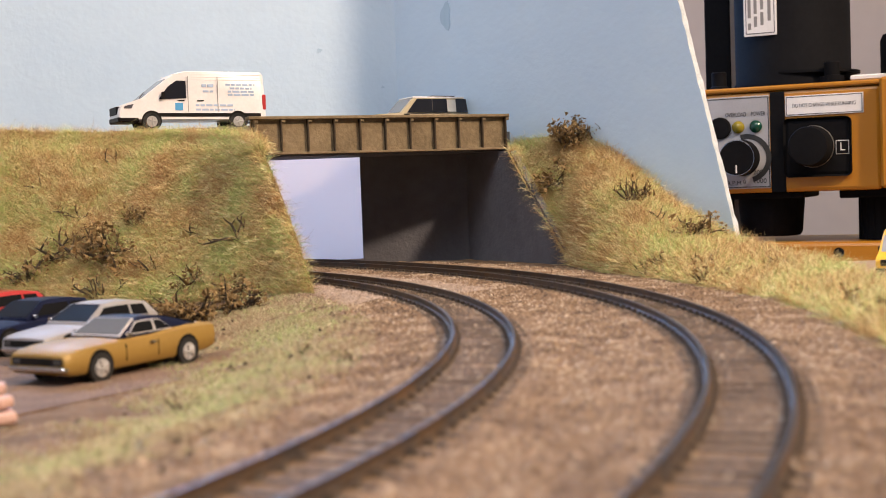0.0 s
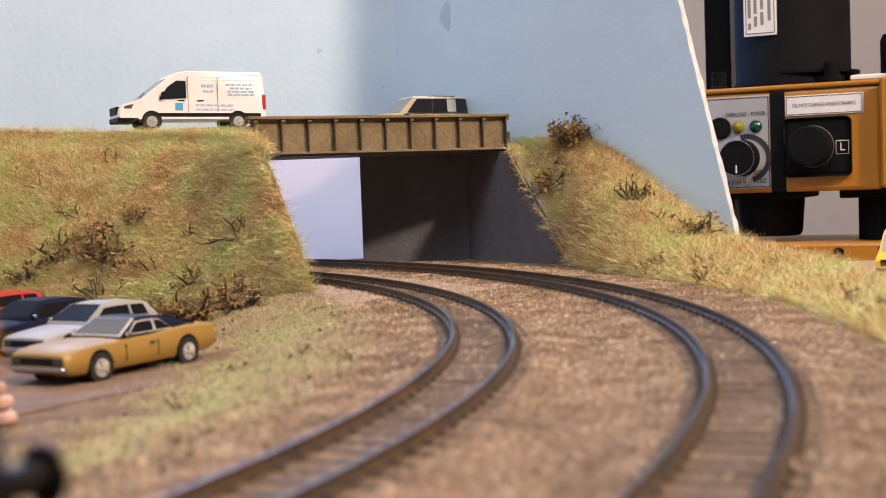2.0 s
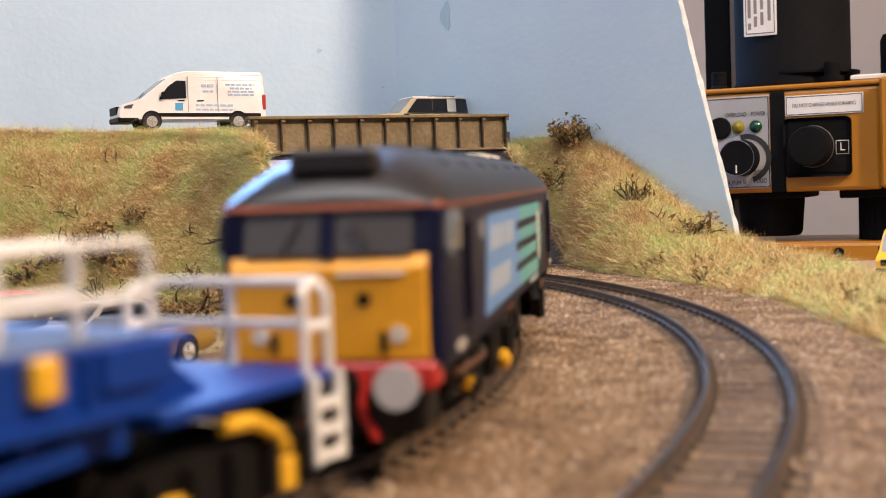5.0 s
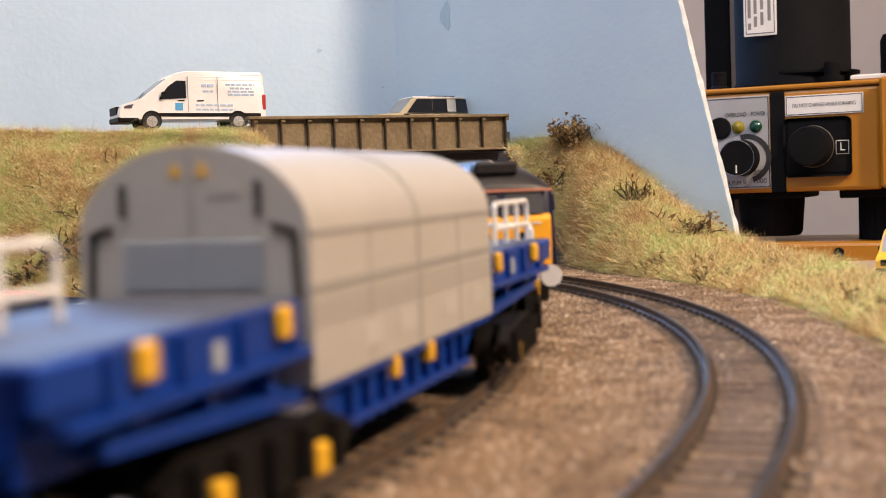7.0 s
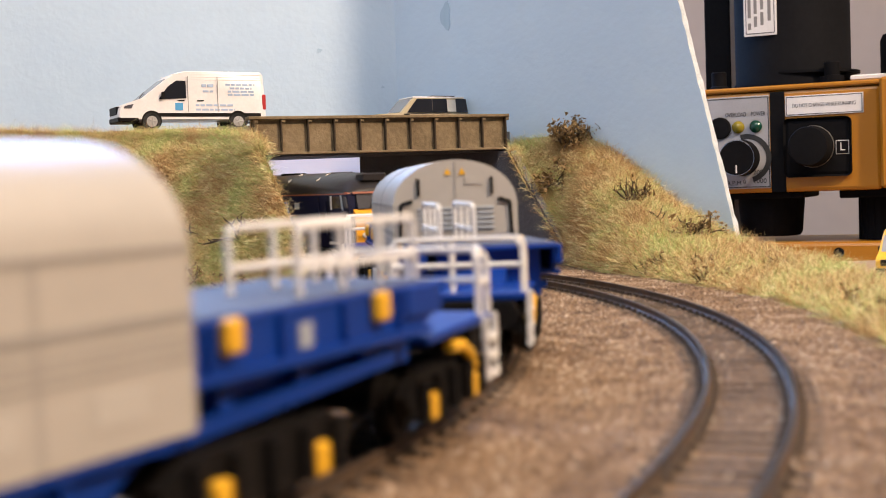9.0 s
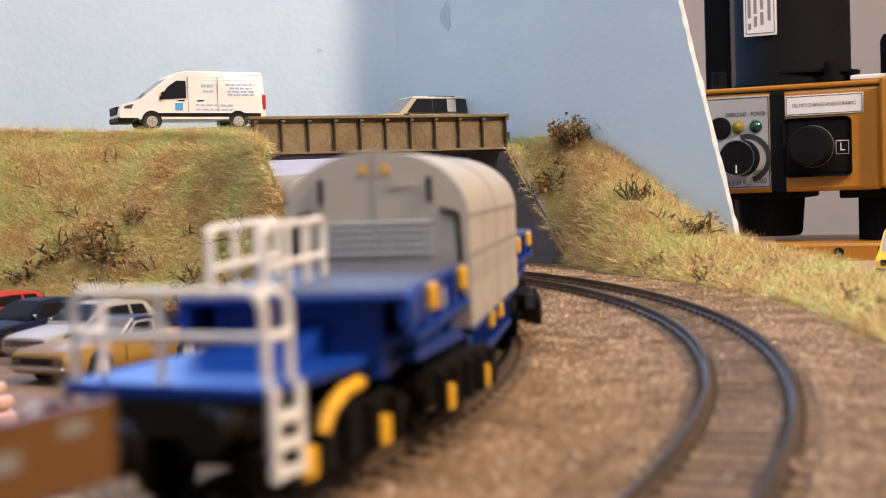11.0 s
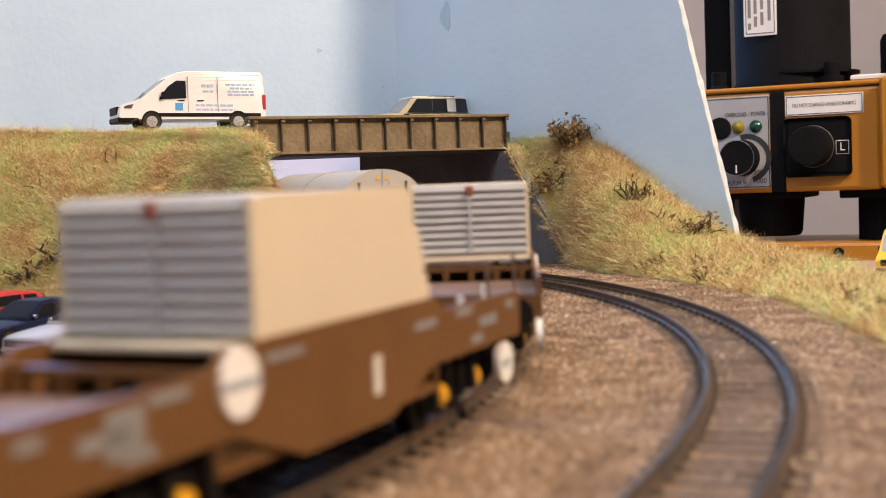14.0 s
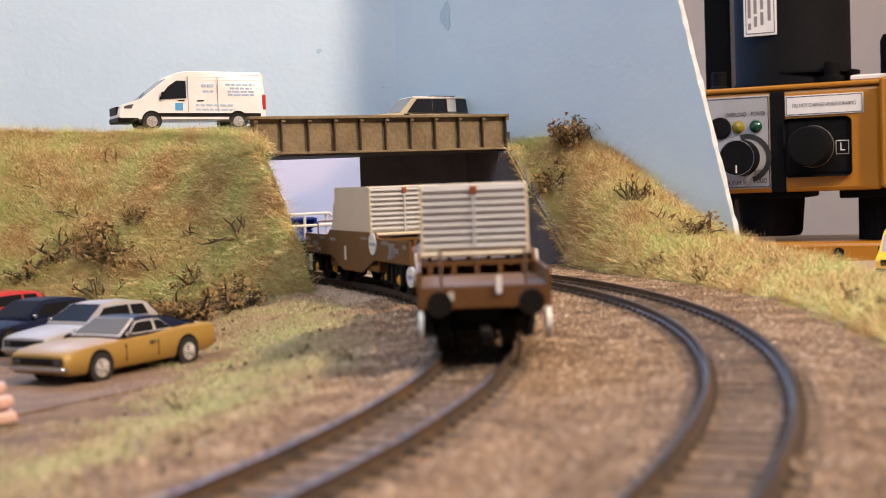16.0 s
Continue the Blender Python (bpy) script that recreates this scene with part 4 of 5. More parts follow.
def build_van(name, label, m, S, glass_side=True, writing=True, group=""):
    """A panel van, nose to -x, in real metres, scaled by S."""
    v = empty(name, label, "van", group)
    side = [(-3.42, 0.45), (-3.45, 0.75), (-3.40, 0.98), (-3.26, 1.12), (-2.9, 1.27), (-2.38, 1.44), (-1.20, 2.36), (-0.9, 2.56), (-0.62, 2.66), (-0.2, 2.72), (3.25, 2.70), (3.38, 2.55), (3.46, 1.0), (3.46, 0.45)]
    bm = car_shell(B(), side, 1.99, 0.05, 1.3, 0.10)
    bm.transform(S)
    body = part("body", bm, m, v, "", True)

    def put(nm, bm, mat_, label=""):
        bm.transform(S)
        return part(nm, bm, mat_, body, label)
    put("windscreen", prism(B(), [(-2.36, 1.46), (-1.24, 2.35), (-1.10, 2.26), (-2.20, 1.36)], -0.84, 0.84, "y"), M_VANGLASS, "pale grey windscreen")
    put("wiper", rods(B(), [(-2.38, -0.5, 1.47), (-2.0, 0.2, 1.80)], 0.02, 5), M_BLACK)
    put("grille", box(B(), -3.49, -3.3, -0.72, 0.72, 0.72, 1.08, 0.03), M_BLACK)
    put("bumper", box(B(), -3.47, -2.5, -1.0, 1.0, 0.36, 0.62, 0.06), M_BLACK, "black front bumper")
    put("rear_bumper", box(B(), 3.1, 3.55, -0.98, 0.98, 0.40, 0.62, 0.05), M_BLACK)
    for s in (-1, 1):
        y = s * 0.985
        bm = pane(B(), [(-1.62, 1.40), (-0.34, 1.46), (-0.34, 2.26), (-0.78, 2.26), (-1.18, 1.98)], y, s * 0.945)
        put("door_window", bm, M_GLASS, "dark cab window")
        put("side_strip", box(B(), -2.0, 3.2, y - 0.03, y + 0.03, 0.62, 0.78), M_BLACK, "black rubbing strip")
        put("mirror", box(B(), -1.50, -1.34, y - 0.02 + s * 0.10, y + 0.02 + s * 0.15, 1.42, 1.74, 0.03), M_BLACK)
        put("headlight", pane(B(), [(-3.22, 0.98), (-2.86, 0.98), (-2.64, 1.36), (-3.1, 1.18)], s * 0.97, s * 0.95), M_CHROME)
        put("tail_light", box(B(), 3.30, 3.47, y - 0.02, y + 0.03, 0.95, 1.65, 0.02), M_RED, "red tail light")
        for x in (-0.42, -0.14):
            put("door_handle", box(B(), x - 0.32 if x < -0.3 else x + 0.3, x if x < -0.3 else x + 0.62, y - 0.02, y + 0.04, 1.32, 1.37), M_BLACK)
        for x in (-0.25, 1.15):
            put("door_gap", box(B(), x - 0.012, x + 0.012, y - 0.03, y + 0.012, 0.85, 2.45), M_SEAM)
        if writing:
            put("blue_square", box(B(), -0.86, -0.50, y - 0.02, y + 0.02, 0.90, 1.24), M_LIGHTBLUE, "small blue square sign")
            for z, x0, x1, mm_ in ((1.14, 0.10, 1.9, M_GREYBAR), (0.94, 0.10, 1.95, M_GREYBAR), (2.10, 1.55, 2.95, M_GREYBAR), (1.93, 1.75, 2.8, M_GREYBAR), (1.78, 1.65, 2.9, M_GREYBAR), (1.63, 1.65, 2.9, M_GREYBAR), (2.02, 0.42, 1.0, M_GREYBAR), (1.78, 0.46, 0.95, M_GREYBAR)):
                k = x0
                while k < x1:
                    wd = random.uniform(0.16, 0.34)
                    yy = s * (0.985 - max(0, z - 1.3) * 0.068)
                    put("writing_bar", box(B(), k, min(x1, k + wd), yy - 0.02, yy + 0.018, z - 0.045, z + 0.045 if z < 2.0 or x0 > 1 else z + 0.09), mm_)
                    k += wd + 0.06
    for z in (2.30, 2.42, 2.54):
        for s in (-1, 1):
            put("roof_crease", box(B(), -1.0, 3.25, s * (0.985 - (z - 1.3) * 0.068) - 0.012, s * (0.985 - (z - 1.3) * 0.068) + 0.012, z, z + 0.02), m)
    car_wheels(v, (-1.95, 2.10), 1.015, 0.40, 0.26, S, M_RIM)
    return v


SC = Matrix.Scale(1 / 76, 4)
van = build_van("delivery_van", "white panel van with blue writing parked on the road", M_VANWHITE, Matrix.Scale(1 / 79.5, 4))
van.matrix_basis = pose(-0.1466, 0.766, 0.0794, 0, 0.6, 26)


def build_suv():
    v = empty("off_road_car", "sand-coloured off-road car with a white roof on the bridge", "car")
    side = [(-2.45, 0.5), (-2.48, 0.95), (-2.36, 1.12), (-1.15, 1.20), (-0.55, 1.84), (-0.35, 1.92), (2.10, 1.93), (2.24, 1.85), (2.30, 1.1), (2.28, 0.5)]
    bm = car_shell(B(), side, 1.98, 0.05, 1.15, 0.14)
    bm.transform(SC)
    body = part("body", bm, M_SAND, v, "", True)

    def put(nm, bm, mat_, label=""):
        bm.transform(SC)
        return part(nm, bm, mat_, body, label)
    put("roof", box(B(), -0.50, 2.16, -0.86, 0.86, 1.88, 1.97, 0.03), M_VANWHITE, "white roof panel")
    put("roof_rack", box(B(), 0.5, 1.7, -0.78, 0.78, 1.97, 2.02, 0.02), M_BLACK)
    put("windscreen", prism(B(), [(-1.14, 1.24), (-0.58, 1.86), (-0.50, 1.84), (-1.04, 1.20)], -0.80, 0.80, "y"), M_VANGLASS)
    for s in (-1, 1):
        put("window_front", pane(B(), [(-0.84, 1.22), (0.45, 1.22), (0.45, 1.86), (-0.30, 1.86)], s * 0.985, s * 0.885), M_GLASS)
        put("window_rear", pane(B(), [(0.47, 1.22), (1.21, 1.22), (1.21, 1.86), (0.47, 1.86)], s * 0.985, s * 0.885), M_GLASS)
        put("body_panel", pane(B(), [(1.22, 1.26), (1.66, 1.26), (1.66, 1.82), (1.22, 1.82)], s * 0.985, s * 0.885), M_CREAM, "cream side pod")
        put("window_quarter", pane(B(), [(1.67, 1.22), (2.26, 1.22), (2.20, 1.86), (1.67, 1.86)], s * 0.985, s * 0.885), M_GLASS)
        put("vent", box(B(), -0.98, -0.72, s * 0.97, s * 1.0, 1.04, 1.16), M_BLACK)
        put("badge", box(B(), 0.6, 1.1, s * 0.98, s * 1.0, 1.06, 1.10), M_BLACK)
    car_wheels(v, (-1.5, 1.5), 0.96, 0.38, 0.26, SC, M_CHROME)
    return v


suv = build_suv()
suv.matrix_basis = pose(-0.0142, 0.812, 0.0712, 0, 0.8, 24)


def loft(bm, stations, section):
    """Skin rings of (y, z) points, given by section(*station), along x."""
    rings = []
    for st in stations:
        half = section(*st[1:])
        ring = half + [(-y, z) for y, z in half[::-1] if y > 1e-6]
        rings.append([bm.verts.new((st[0], y, z)) for y, z in ring])
    n = len(rings[0])
    for a, b in zip(rings, rings[1:]):
        for i in range(n):
            bm.faces.new((a[i], a[(i + 1) % n], b[(i + 1) % n], b[i]))
    bm.faces.new(rings[0])
    bm.faces.new(rings[-1][::-1])
    return bm


def hull(lo, hi, w):
    h = hi - lo
    return [(0, lo), (w * 0.90, lo), (w * 0.97, lo + 0.12 * h), (w, lo + 0.45 * h), (w * 0.985, lo + 0.70 * h), (w * 0.94, hi - 0.10 * h), (w * 0.86, hi - 0.02 * h), (0, hi + 0.015)]


LEAN = 0.38


def build_car(name, label, m, body_st, roof_st, zb, wb, side_glass, roof_m, frame_m, screen_m, wheels, group="cars in the car park", grille_m=M_BLACK):
    """A car, nose to +x. body_st: (x, low, high, half width); roof_st: (x, height); side_glass: outlines (x, z) on the cabin's flank."""
    v = empty(name, label, "car", group)
    bm = loft(B(), body_st, hull)
    bm.transform(SC)
    body = part("body", bm, m, v, "", True)

    def cabin(zt):
        y = wb - max(0, zt - zb) * LEAN
        return [(0, zb - 0.12), (wb, zb - 0.12), (wb, zb), (y + 0.02, max(zb, zt - 0.07) + 0.001), (y * 0.93, zt + 0.002), (0, zt + 0.02)]
    bm = loft(B(), roof_st, cabin)
    bm.transform(SC)
    cab = part("cabin", bm, roof_m, v, "", True)

    def put(nm, bm, mat_, parent=body, label=""):
        bm.transform(SC)
        return part(nm, bm, mat_, parent, label)
    (x0, z0), (x1, z1) = roof_st[-1], roof_st[-3]
    k = wb - (z1 - zb) * LEAN

    def screen(nm, a, c, grow, lift, mat_):
        bm = B()
        rows = []
        for t, w in ((0.06 - grow, wb * 0.94), (0.92 + grow, k * 0.92)):
            x, z = a[0] + (c[0] - a[0]) * t, a[1] + (c[1] - a[1]) * t
            rows.append([bm.verts.new((x, sy * (w + grow), z + e)) for e in (lift, lift - 0.05) for sy in (-1, 1)])
        p, q = rows
        for f in ((p[0], p[1], q[1], q[0]), (p[2], q[2], q[3], p[3]), (p[0], q[0], q[2], p[2]), (p[1], p[3], q[3], q[1]), (p[0], p[2], p[3], p[1]), (q[0], q[1], q[3], q[2])):
            bm.faces.new(f)
        return put(nm, bm, mat_, cab)
    screen("screen_frame", (x0, z0), (x1, z1), 0.035, 0.030, frame_m)
    screen("windscreen", (x0, z0), (x1, z1), 0.0, 0.042, screen_m)
    screen("rear_window", roof_st[0], roof_st[2], 0.0, 0.035, M_CARGLASS)
    for s in (-1, 1):
        for pts in side_glass:
            cx, cz = sum(p[0] for p in pts) / len(pts), sum(p[1] for p in pts) / len(pts)
            rim = [(cx + (x - cx) * 1.10, cz + (z - cz) * 1.16) for x, z in pts]
            for nm, o, t, mat_ in (("window_frame", rim, 0.016, frame_m), ("side_window", pts, 0.026, M_CARGLASS)):
                zs = [z for x, z in o]
                put(nm, pane(B(), o, s * (wb - (min(zs) - zb) * LEAN + 0.012), s * (wb - (max(zs) - zb) * LEAN + 0.012), t), mat_, cab)
        w = max(st[3] for st in body_st)
        for x in (side_glass[-1][0][0] - 0.04, roof_st[-1][0] - 0.12):
            put("door_gap", box(B(), x - 0.006, x + 0.006, s * (w * 0.90), s * (w * 0.965), 0.42, zb - 0.16), M_BLACK)
        put("door_handle", box(B(), side_glass[-1][0][0] + 0.06, side_glass[-1][0][0] + 0.28, s * w * 0.95, s * w * 0.995, zb - 0.22, zb - 0.18), M_CHROME)
        put("mirror", box(B(), roof_st[-1][0] - 0.30, roof_st[-1][0] - 0.18, s * (wb + 0.02), s * (wb + 0.16), zb + 0.02, zb + 0.13, 0.02), M_CHROME)
    nose, tail = body_st[-1], body_st[0]
    put("grille", box(B(), nose[0] - 0.12, nose[0] + 0.015, -nose[3] * 0.92, nose[3] * 0.92, nose[1] + 0.14, nose[2] - 0.05, 0.02), grille_m, body, "dark front grille")
    for s in (-1, 1):
        put("headlight", box(B(), nose[0] - 0.1, nose[0] + 0.03, min(s * nose[3] * 0.60, s * nose[3] * 0.86), max(s * nose[3] * 0.60, s * nose[3] * 0.86), nose[1] + 0.17, nose[2] - 0.09, 0.02), M_SCREEN)
        put("tail_light", box(B(), tail[0] - 0.025, tail[0] + 0.1, min(s * tail[3] * 0.5, s * tail[3] * 0.95), max(s * tail[3] * 0.5, s * tail[3] * 0.95), 0.66, 0.80, 0.02), M_RED)
    put("front_bumper", box(B(), nose[0] - 0.14, nose[0] + 0.07, -nose[3] * 1.02, nose[3] * 1.02, nose[1] + 0.01, nose[1] + 0.12, 0.03), M_CHROME)
    put("rear_bumper", box(B(), tail[0] - 0.07, tail[0] + 0.14, -tail[3] * 1.02, tail[3] * 1.02, 0.44, 0.56, 0.03), M_CHROME)
    car_wheels(v, wheels, max(st[3] for st in body_st) + 0.012, 0.36, 0.24, SC, M_RIM)
    return v


MUSCLE = [(-2.66, 0.50, 0.93, 0.86), (-2.60, 0.38, 0.99, 0.92), (-2.3, 0.32, 1.03, 0.96), (-1.6, 0.28, 1.05, 0.97), (-1.0, 0.27, 1.02, 0.96), (-0.3, 0.26, 0.97, 0.925), (0.6, 0.26, 0.96, 0.92), (1.3, 0.26, 0.96, 0.95), (2.1, 0.27, 0.92, 0.965), (2.5, 0.28, 0.87, 0.95), (2.66, 0.33, 0.82, 0.92), (2.72, 0.38, 0.76, 0.90)]
SALOON = [(-2.18, 0.48, 0.86, 0.78), (-2.10, 0.32, 0.96, 0.84), (-1.4, 0.27, 0.98, 0.87), (0.2, 0.26, 0.96, 0.875), (1.0, 0.26, 0.92, 0.87), (1.8, 0.28, 0.84, 0.855), (2.10, 0.30, 0.79, 0.83), (2.20, 0.36, 0.74, 0.80)]
gold = build_car("muscle_car", "gold two-door muscle car with a dark blue roof", M_GOLD, MUSCLE, [(-2.05, 1.03), (-1.6, 1.14), (-1.0, 1.31), (-0.55, 1.385), (-0.1, 1.40), (0.12, 1.375), (0.22, 1.34), (0.84, 0.985)], 0.97, 0.81, [[(-1.02, 1.03), (-0.46, 1.03), (-0.46, 1.29), (-0.66, 1.27)], [(-0.38, 1.03), (0.50, 1.03), (0.16, 1.28), (-0.38, 1.29)]], M_DKBLUE, M_VANWHITE, M_CARSCREEN, (1.62, -1.47))
# parked row
gold.matrix_basis = pose(-0.1085, 0.4296, -0.0150, 0, 0, -120)
HATCH = [(-2.12, 0.99), (-1.95, 1.22), (-1.82, 1.36), (-1.2, 1.44), (-0.5, 1.455), (-0.15, 1.42), (-0.05, 1.38), (0.66, 0.965)]
HATCH_GLASS = [[(-1.72, 1.03), (-1.12, 1.03), (-1.12, 1.33), (-1.62, 1.31)], [(-1.02, 1.03), (0.30, 1.03), (-0.12, 1.33), (-1.02, 1.34)]]
silver = build_car("saloon_car", "silver square saloon car with black grille", M_SILVER, SALOON, HATCH, 0.96, 0.755, HATCH_GLASS, M_SILVER, M_SILVER, M_CARGLASS, (1.35, -1.3))
silver.matrix_basis = pose(-0.1315, 0.472, -0.0145, 0, 0, -120)
navy = build_car("saloon_car", "dark blue saloon car parked in the row", M_DKBLUE, SALOON, HATCH, 0.96, 0.755, HATCH_GLASS, M_DKBLUE, M_DKBLUE, M_CARGLASS, (1.35, -1.3))
navy.matrix_basis = pose(-0.1610, 0.497, -0.0145, 0, 0, -120)
redc = build_car("saloon_car", "red saloon car parked at the end of the row", M_CARRED, SALOON, HATCH, 0.96, 0.755, HATCH_GLASS, M_CARRED, M_CARRED, M_CARGLASS, (1.35, -1.3))
redc.matrix_basis = pose(-0.1890, 0.528, -0.0135, 0, 0, -120)
yvan = build_van("delivery_van", "small yellow van standing beside the layout", M_VYELLOW, Matrix.Scale(1 / 115, 4), True, False)
yvan.matrix_basis = pose(0.2322, 0.655, -0.0108, 0, 0, 62)
slab("shelf", 0.172, 0.40, 0.52, 0.76, -0.0450, -0.0108, M_TABLE, "low wooden block beside the layout", "structure")


# ---- bench drill beside the layout ----
M_ORANGE = mat("machine_orange", (0.37, 0.152, 0.008), 0.4, 0, (0.38, 0.155, 0.008), 20, 0.05, 400)
M_MBLACK = mat("machine_black", (0.006, 0.006, 0.007), 0.8, 0, (0.009, 0.009, 0.010), 30, spec=0.04)
M_PLATE = plain("plate_silver", (0.36, 0.36, 0.37), 0.5, 0.1)
M_LABEL = plain("label_paper", (0.72, 0.70, 0.68), 0.6)
M_COLUMN = plain("column_brown", (0.17, 0.13, 0.10), 0.5)
M_INK = plain("ink", (0.02, 0.02, 0.02), 0.7)
M_LEDY = plain("led_amber", (0.22, 0.17, 0.012), 0.15)
M_LEDG = plain("led_green", (0.005, 0.05, 0.03), 0.15)


def words(parent, text, x, z, size, y, m=M_INK, rz=0.0):
    cu = bpy.data.curves.new("lettering", "FONT")
    cu.body, cu.size, cu.extrude = text, size, 0.00008
    cu.align_x, cu.align_y = "CENTER", "CENTER"
    cu.materials.append(m)
    tmp = bpy.data.objects.new("lettering", cu)
    scene.collection.objects.link(tmp)
    me = bpy.data.meshes.new_from_object(tmp.evaluated_get(bpy.context.evaluated_depsgraph_get()))
    bpy.data.objects.remove(tmp)
    o = new("lettering", me)
    if not me.materials:
        me.materials.append(m)
    o.parent = parent
    o.matrix_basis = pose(x, y, z, 90, 0, 0) @ pose(0, 0, 0, 0, 0, rz)
    return o


def build_drill():
    v = empty("bench_drill", "orange and black bench drill head with control panel and motor", "drill press")
    q = Matrix.Scale(0.001, 4)

    def put(nm, bm, m, parent=None, label="", smooth=False):
        bm.transform(q)
        return part(nm, bm, m, parent or v, label, smooth)
    head = put("head", box(B(), -110, 72, 0, 95, 27, 105, 3, 2), M_ORANGE, None, "orange painted head casting")
    put("top_cover", box(B(), -112, 74, -2, 97, 105.2, 109, 1.2), M_ORANGE, head)
    put("side_block", box(B(), 72.2, 110, -9, 80, 28, 110, 2), M_ORANGE, head)
    put("white_tray", box(B(), 50, 112, 4, 90, 109.2, 113.4, 1), M_LABEL, head, "white top tray")
    put("black_strip", box(B(), -9, 2, -1.2, 0.5, 27, 104, 0.3), M_MBLACK, head)
    plate = put("control_plate", box(B(), -70, -9.6, -1.4, 0.5, 30.5, 102, 0.5), M_PLATE, head, "silver control plate")
    put("plate_border", box(B(), -10.6, -9.9, -1.6, -1.2, 31.5, 101), M_INK, plate)
    put("plate_border", box(B(), -69, -10, -1.6, -1.2, 100.4, 101), M_INK, plate)
    put("plate_border", box(B(), -69, -10, -1.6, -1.2, 31.5, 32.1), M_INK, plate)
    words(plate, "OVERLOAD", -0.0352, 0.088, 0.0047, -0.0016).scale = (0.66, 1, 1)
    words(plate, "POWER", -0.0180, 0.088, 0.0047, -0.0016).scale = (0.68, 1, 1)
    words(plate, "R.P.M", -0.0376, 0.035, 0.0048, -0.0016)
    words(plate, "0", -0.0295, 0.0360, 0.0045, -0.0016)
    words(plate, "2000", -0.0177, 0.0430, 0.0050, -0.0016)
    words(plate, "1000", -0.0177, 0.0362, 0.0052, -0.0016)
    for x, m in ((-33.4, M_LEDY), (-19.9, M_LEDG)):
        bm = lathe(B(), [(4.8, -1.5), (4.8, -2.6), (4.0, -3.6), (2.2, -4.8), (0.4, -5.4)], (x, 78.4), 20, "y")
        put("indicator_lamp", bm, m, plate, "", True)
    put("switch", lathe(B(), [(8.5, -1.2), (8.5, -3), (7.6, -4), (3, -4.4)], (-47.5, 78.2), 24, "y"), M_MBLACK, plate, "", True)
    arc = [(-27.5 + r * math.cos(a), 54 + r * math.sin(a)) for r, seq in ((19.0, range(-10, 15)), (15.0, range(14, -11, -1))) for a in [k * math.pi / 24 for k in seq]]
    put("dial_arc", prism(B(), arc, -1.7, -1.3, "y"), M_INK, plate)
    kn = put("speed_knob", lathe(B(), [(14.2, -1.4), (13.8, -12), (13.2, -20), (12.6, -21)], (-31.5, 54.5), 40, "y"), M_MBLACK, head, "black speed knob with bright rim", True)
    put("knob_rim", lathe(B(), [(13.5, -18.4), (13.8, -19.2), (13.5, -20.0)], (-31.5, 54.5), 40, "y"), M_CHROME, kn, "", True)
    put("knob_mark", box(B(), -32.0, -31.0, -21.8, -21, 43, 49), M_LABEL, kn)
    lab = put("warning_label", box(B(), 2.4, 60, -1.0, 0.3, 84.8, 100.2, 0.2), M_LABEL, head, "white warning label")
    for z0, z1, x0, x1 in ((85.6, 86.1, 3.2, 59.2), (98.9, 99.4, 3.2, 59.2), (85.6, 99.4, 3.2, 3.7), (85.6, 99.4, 58.7, 59.2)):
        put("label_border", box(B(), x0, x1, -1.15, -0.9, z0, z1), M_INK, lab)
    words(lab, "DO NOT CHANGE WHILE RUNNING", 0.0312, 0.0924, 0.0040, -0.0011).scale = (0.70, 1, 1)
    rec = put("gear_plate", box(B(), 1.0, 51, -1.5, 0.4, 38, 83, 4, 3), M_MBLACK, head, "black rounded gear selector plate")
    kb = put("gear_knob", lathe(B(), [(15.6, -1.4), (15.2, -14), (14.7, -26), (14.0, -28), (12, -28.4)], (23.0, 61.0), 48, "y"), M_MBLACK, rec, "large black gear knob", True)
    put("knob_ring", lathe(B(), [(15.4, -4.2), (15.9, -5), (15.4, -5.8)], (23.0, 61.0), 48, "y"), M_STEEL, kb, "", True)
    sq = put("letter_frame", box(B(), 39.4, 49.2, -1.8, -1.4, 54.4, 65, 0.2), M_LABEL, rec)
    put("letter_ground", box(B(), 40.0, 48.6, -2.0, -1.7, 55.0, 64.4), M_MBLACK, sq)
    words(sq, "L", 0.0443, 0.0598, 0.0085, -0.0021, M_LABEL)
    mo = put("motor", lathe(B(), [(46, 109), (46, 112), (44.6, 114), (44.6, 290), (40, 300)], (0.5, 48), 64), M_MBLACK, None, "black cylindrical motor", True)
    put("motor_band", lathe(B(), [(45.4, 118), (45.4, 120)], (6.5, 48), 64), M_MBLACK, mo, "", True)
    ml = put("motor_label", box(B(), -28, -3, 2.2, 4.6, 148, 190, 0.2), M_LABEL, mo, "white motor rating label")
    put("label_border", box(B(), -26.5, -4.5, 2.0, 2.4, 149.6, 150.2), M_INK, ml)
    for x in (-26.5, -5.0):
        put("label_border", box(B(), x, x + 0.5, 2.0, 2.4, 149.6, 189), M_INK, ml)
    for x, z0, z1 in ((-8.5, 159, 188), (-14, 156, 166), (-14, 168, 186), (-19, 155, 163), (-19, 165, 182), (-23.6, 153, 158), (-23.6, 162, 180)):
        put("writing_bar", box(B(), x - 1.2, x + 1.2, 2.0, 2.3, z0, z1), M_DATA, ml)
    put("motor_bolt", lathe(B(), [(9, 109), (9, 114), (6, 114.4), (6, 124), (5, 125)], (36.5, 8), 20), M_MBLACK, mo, "", True)
    put("cap_post", lathe(B(), [(7.5, 109), (7, 111), (5.8, 112), (5.8, 122), (5, 123)], (-51, 14), 20), M_MBLACK, head, "", True)
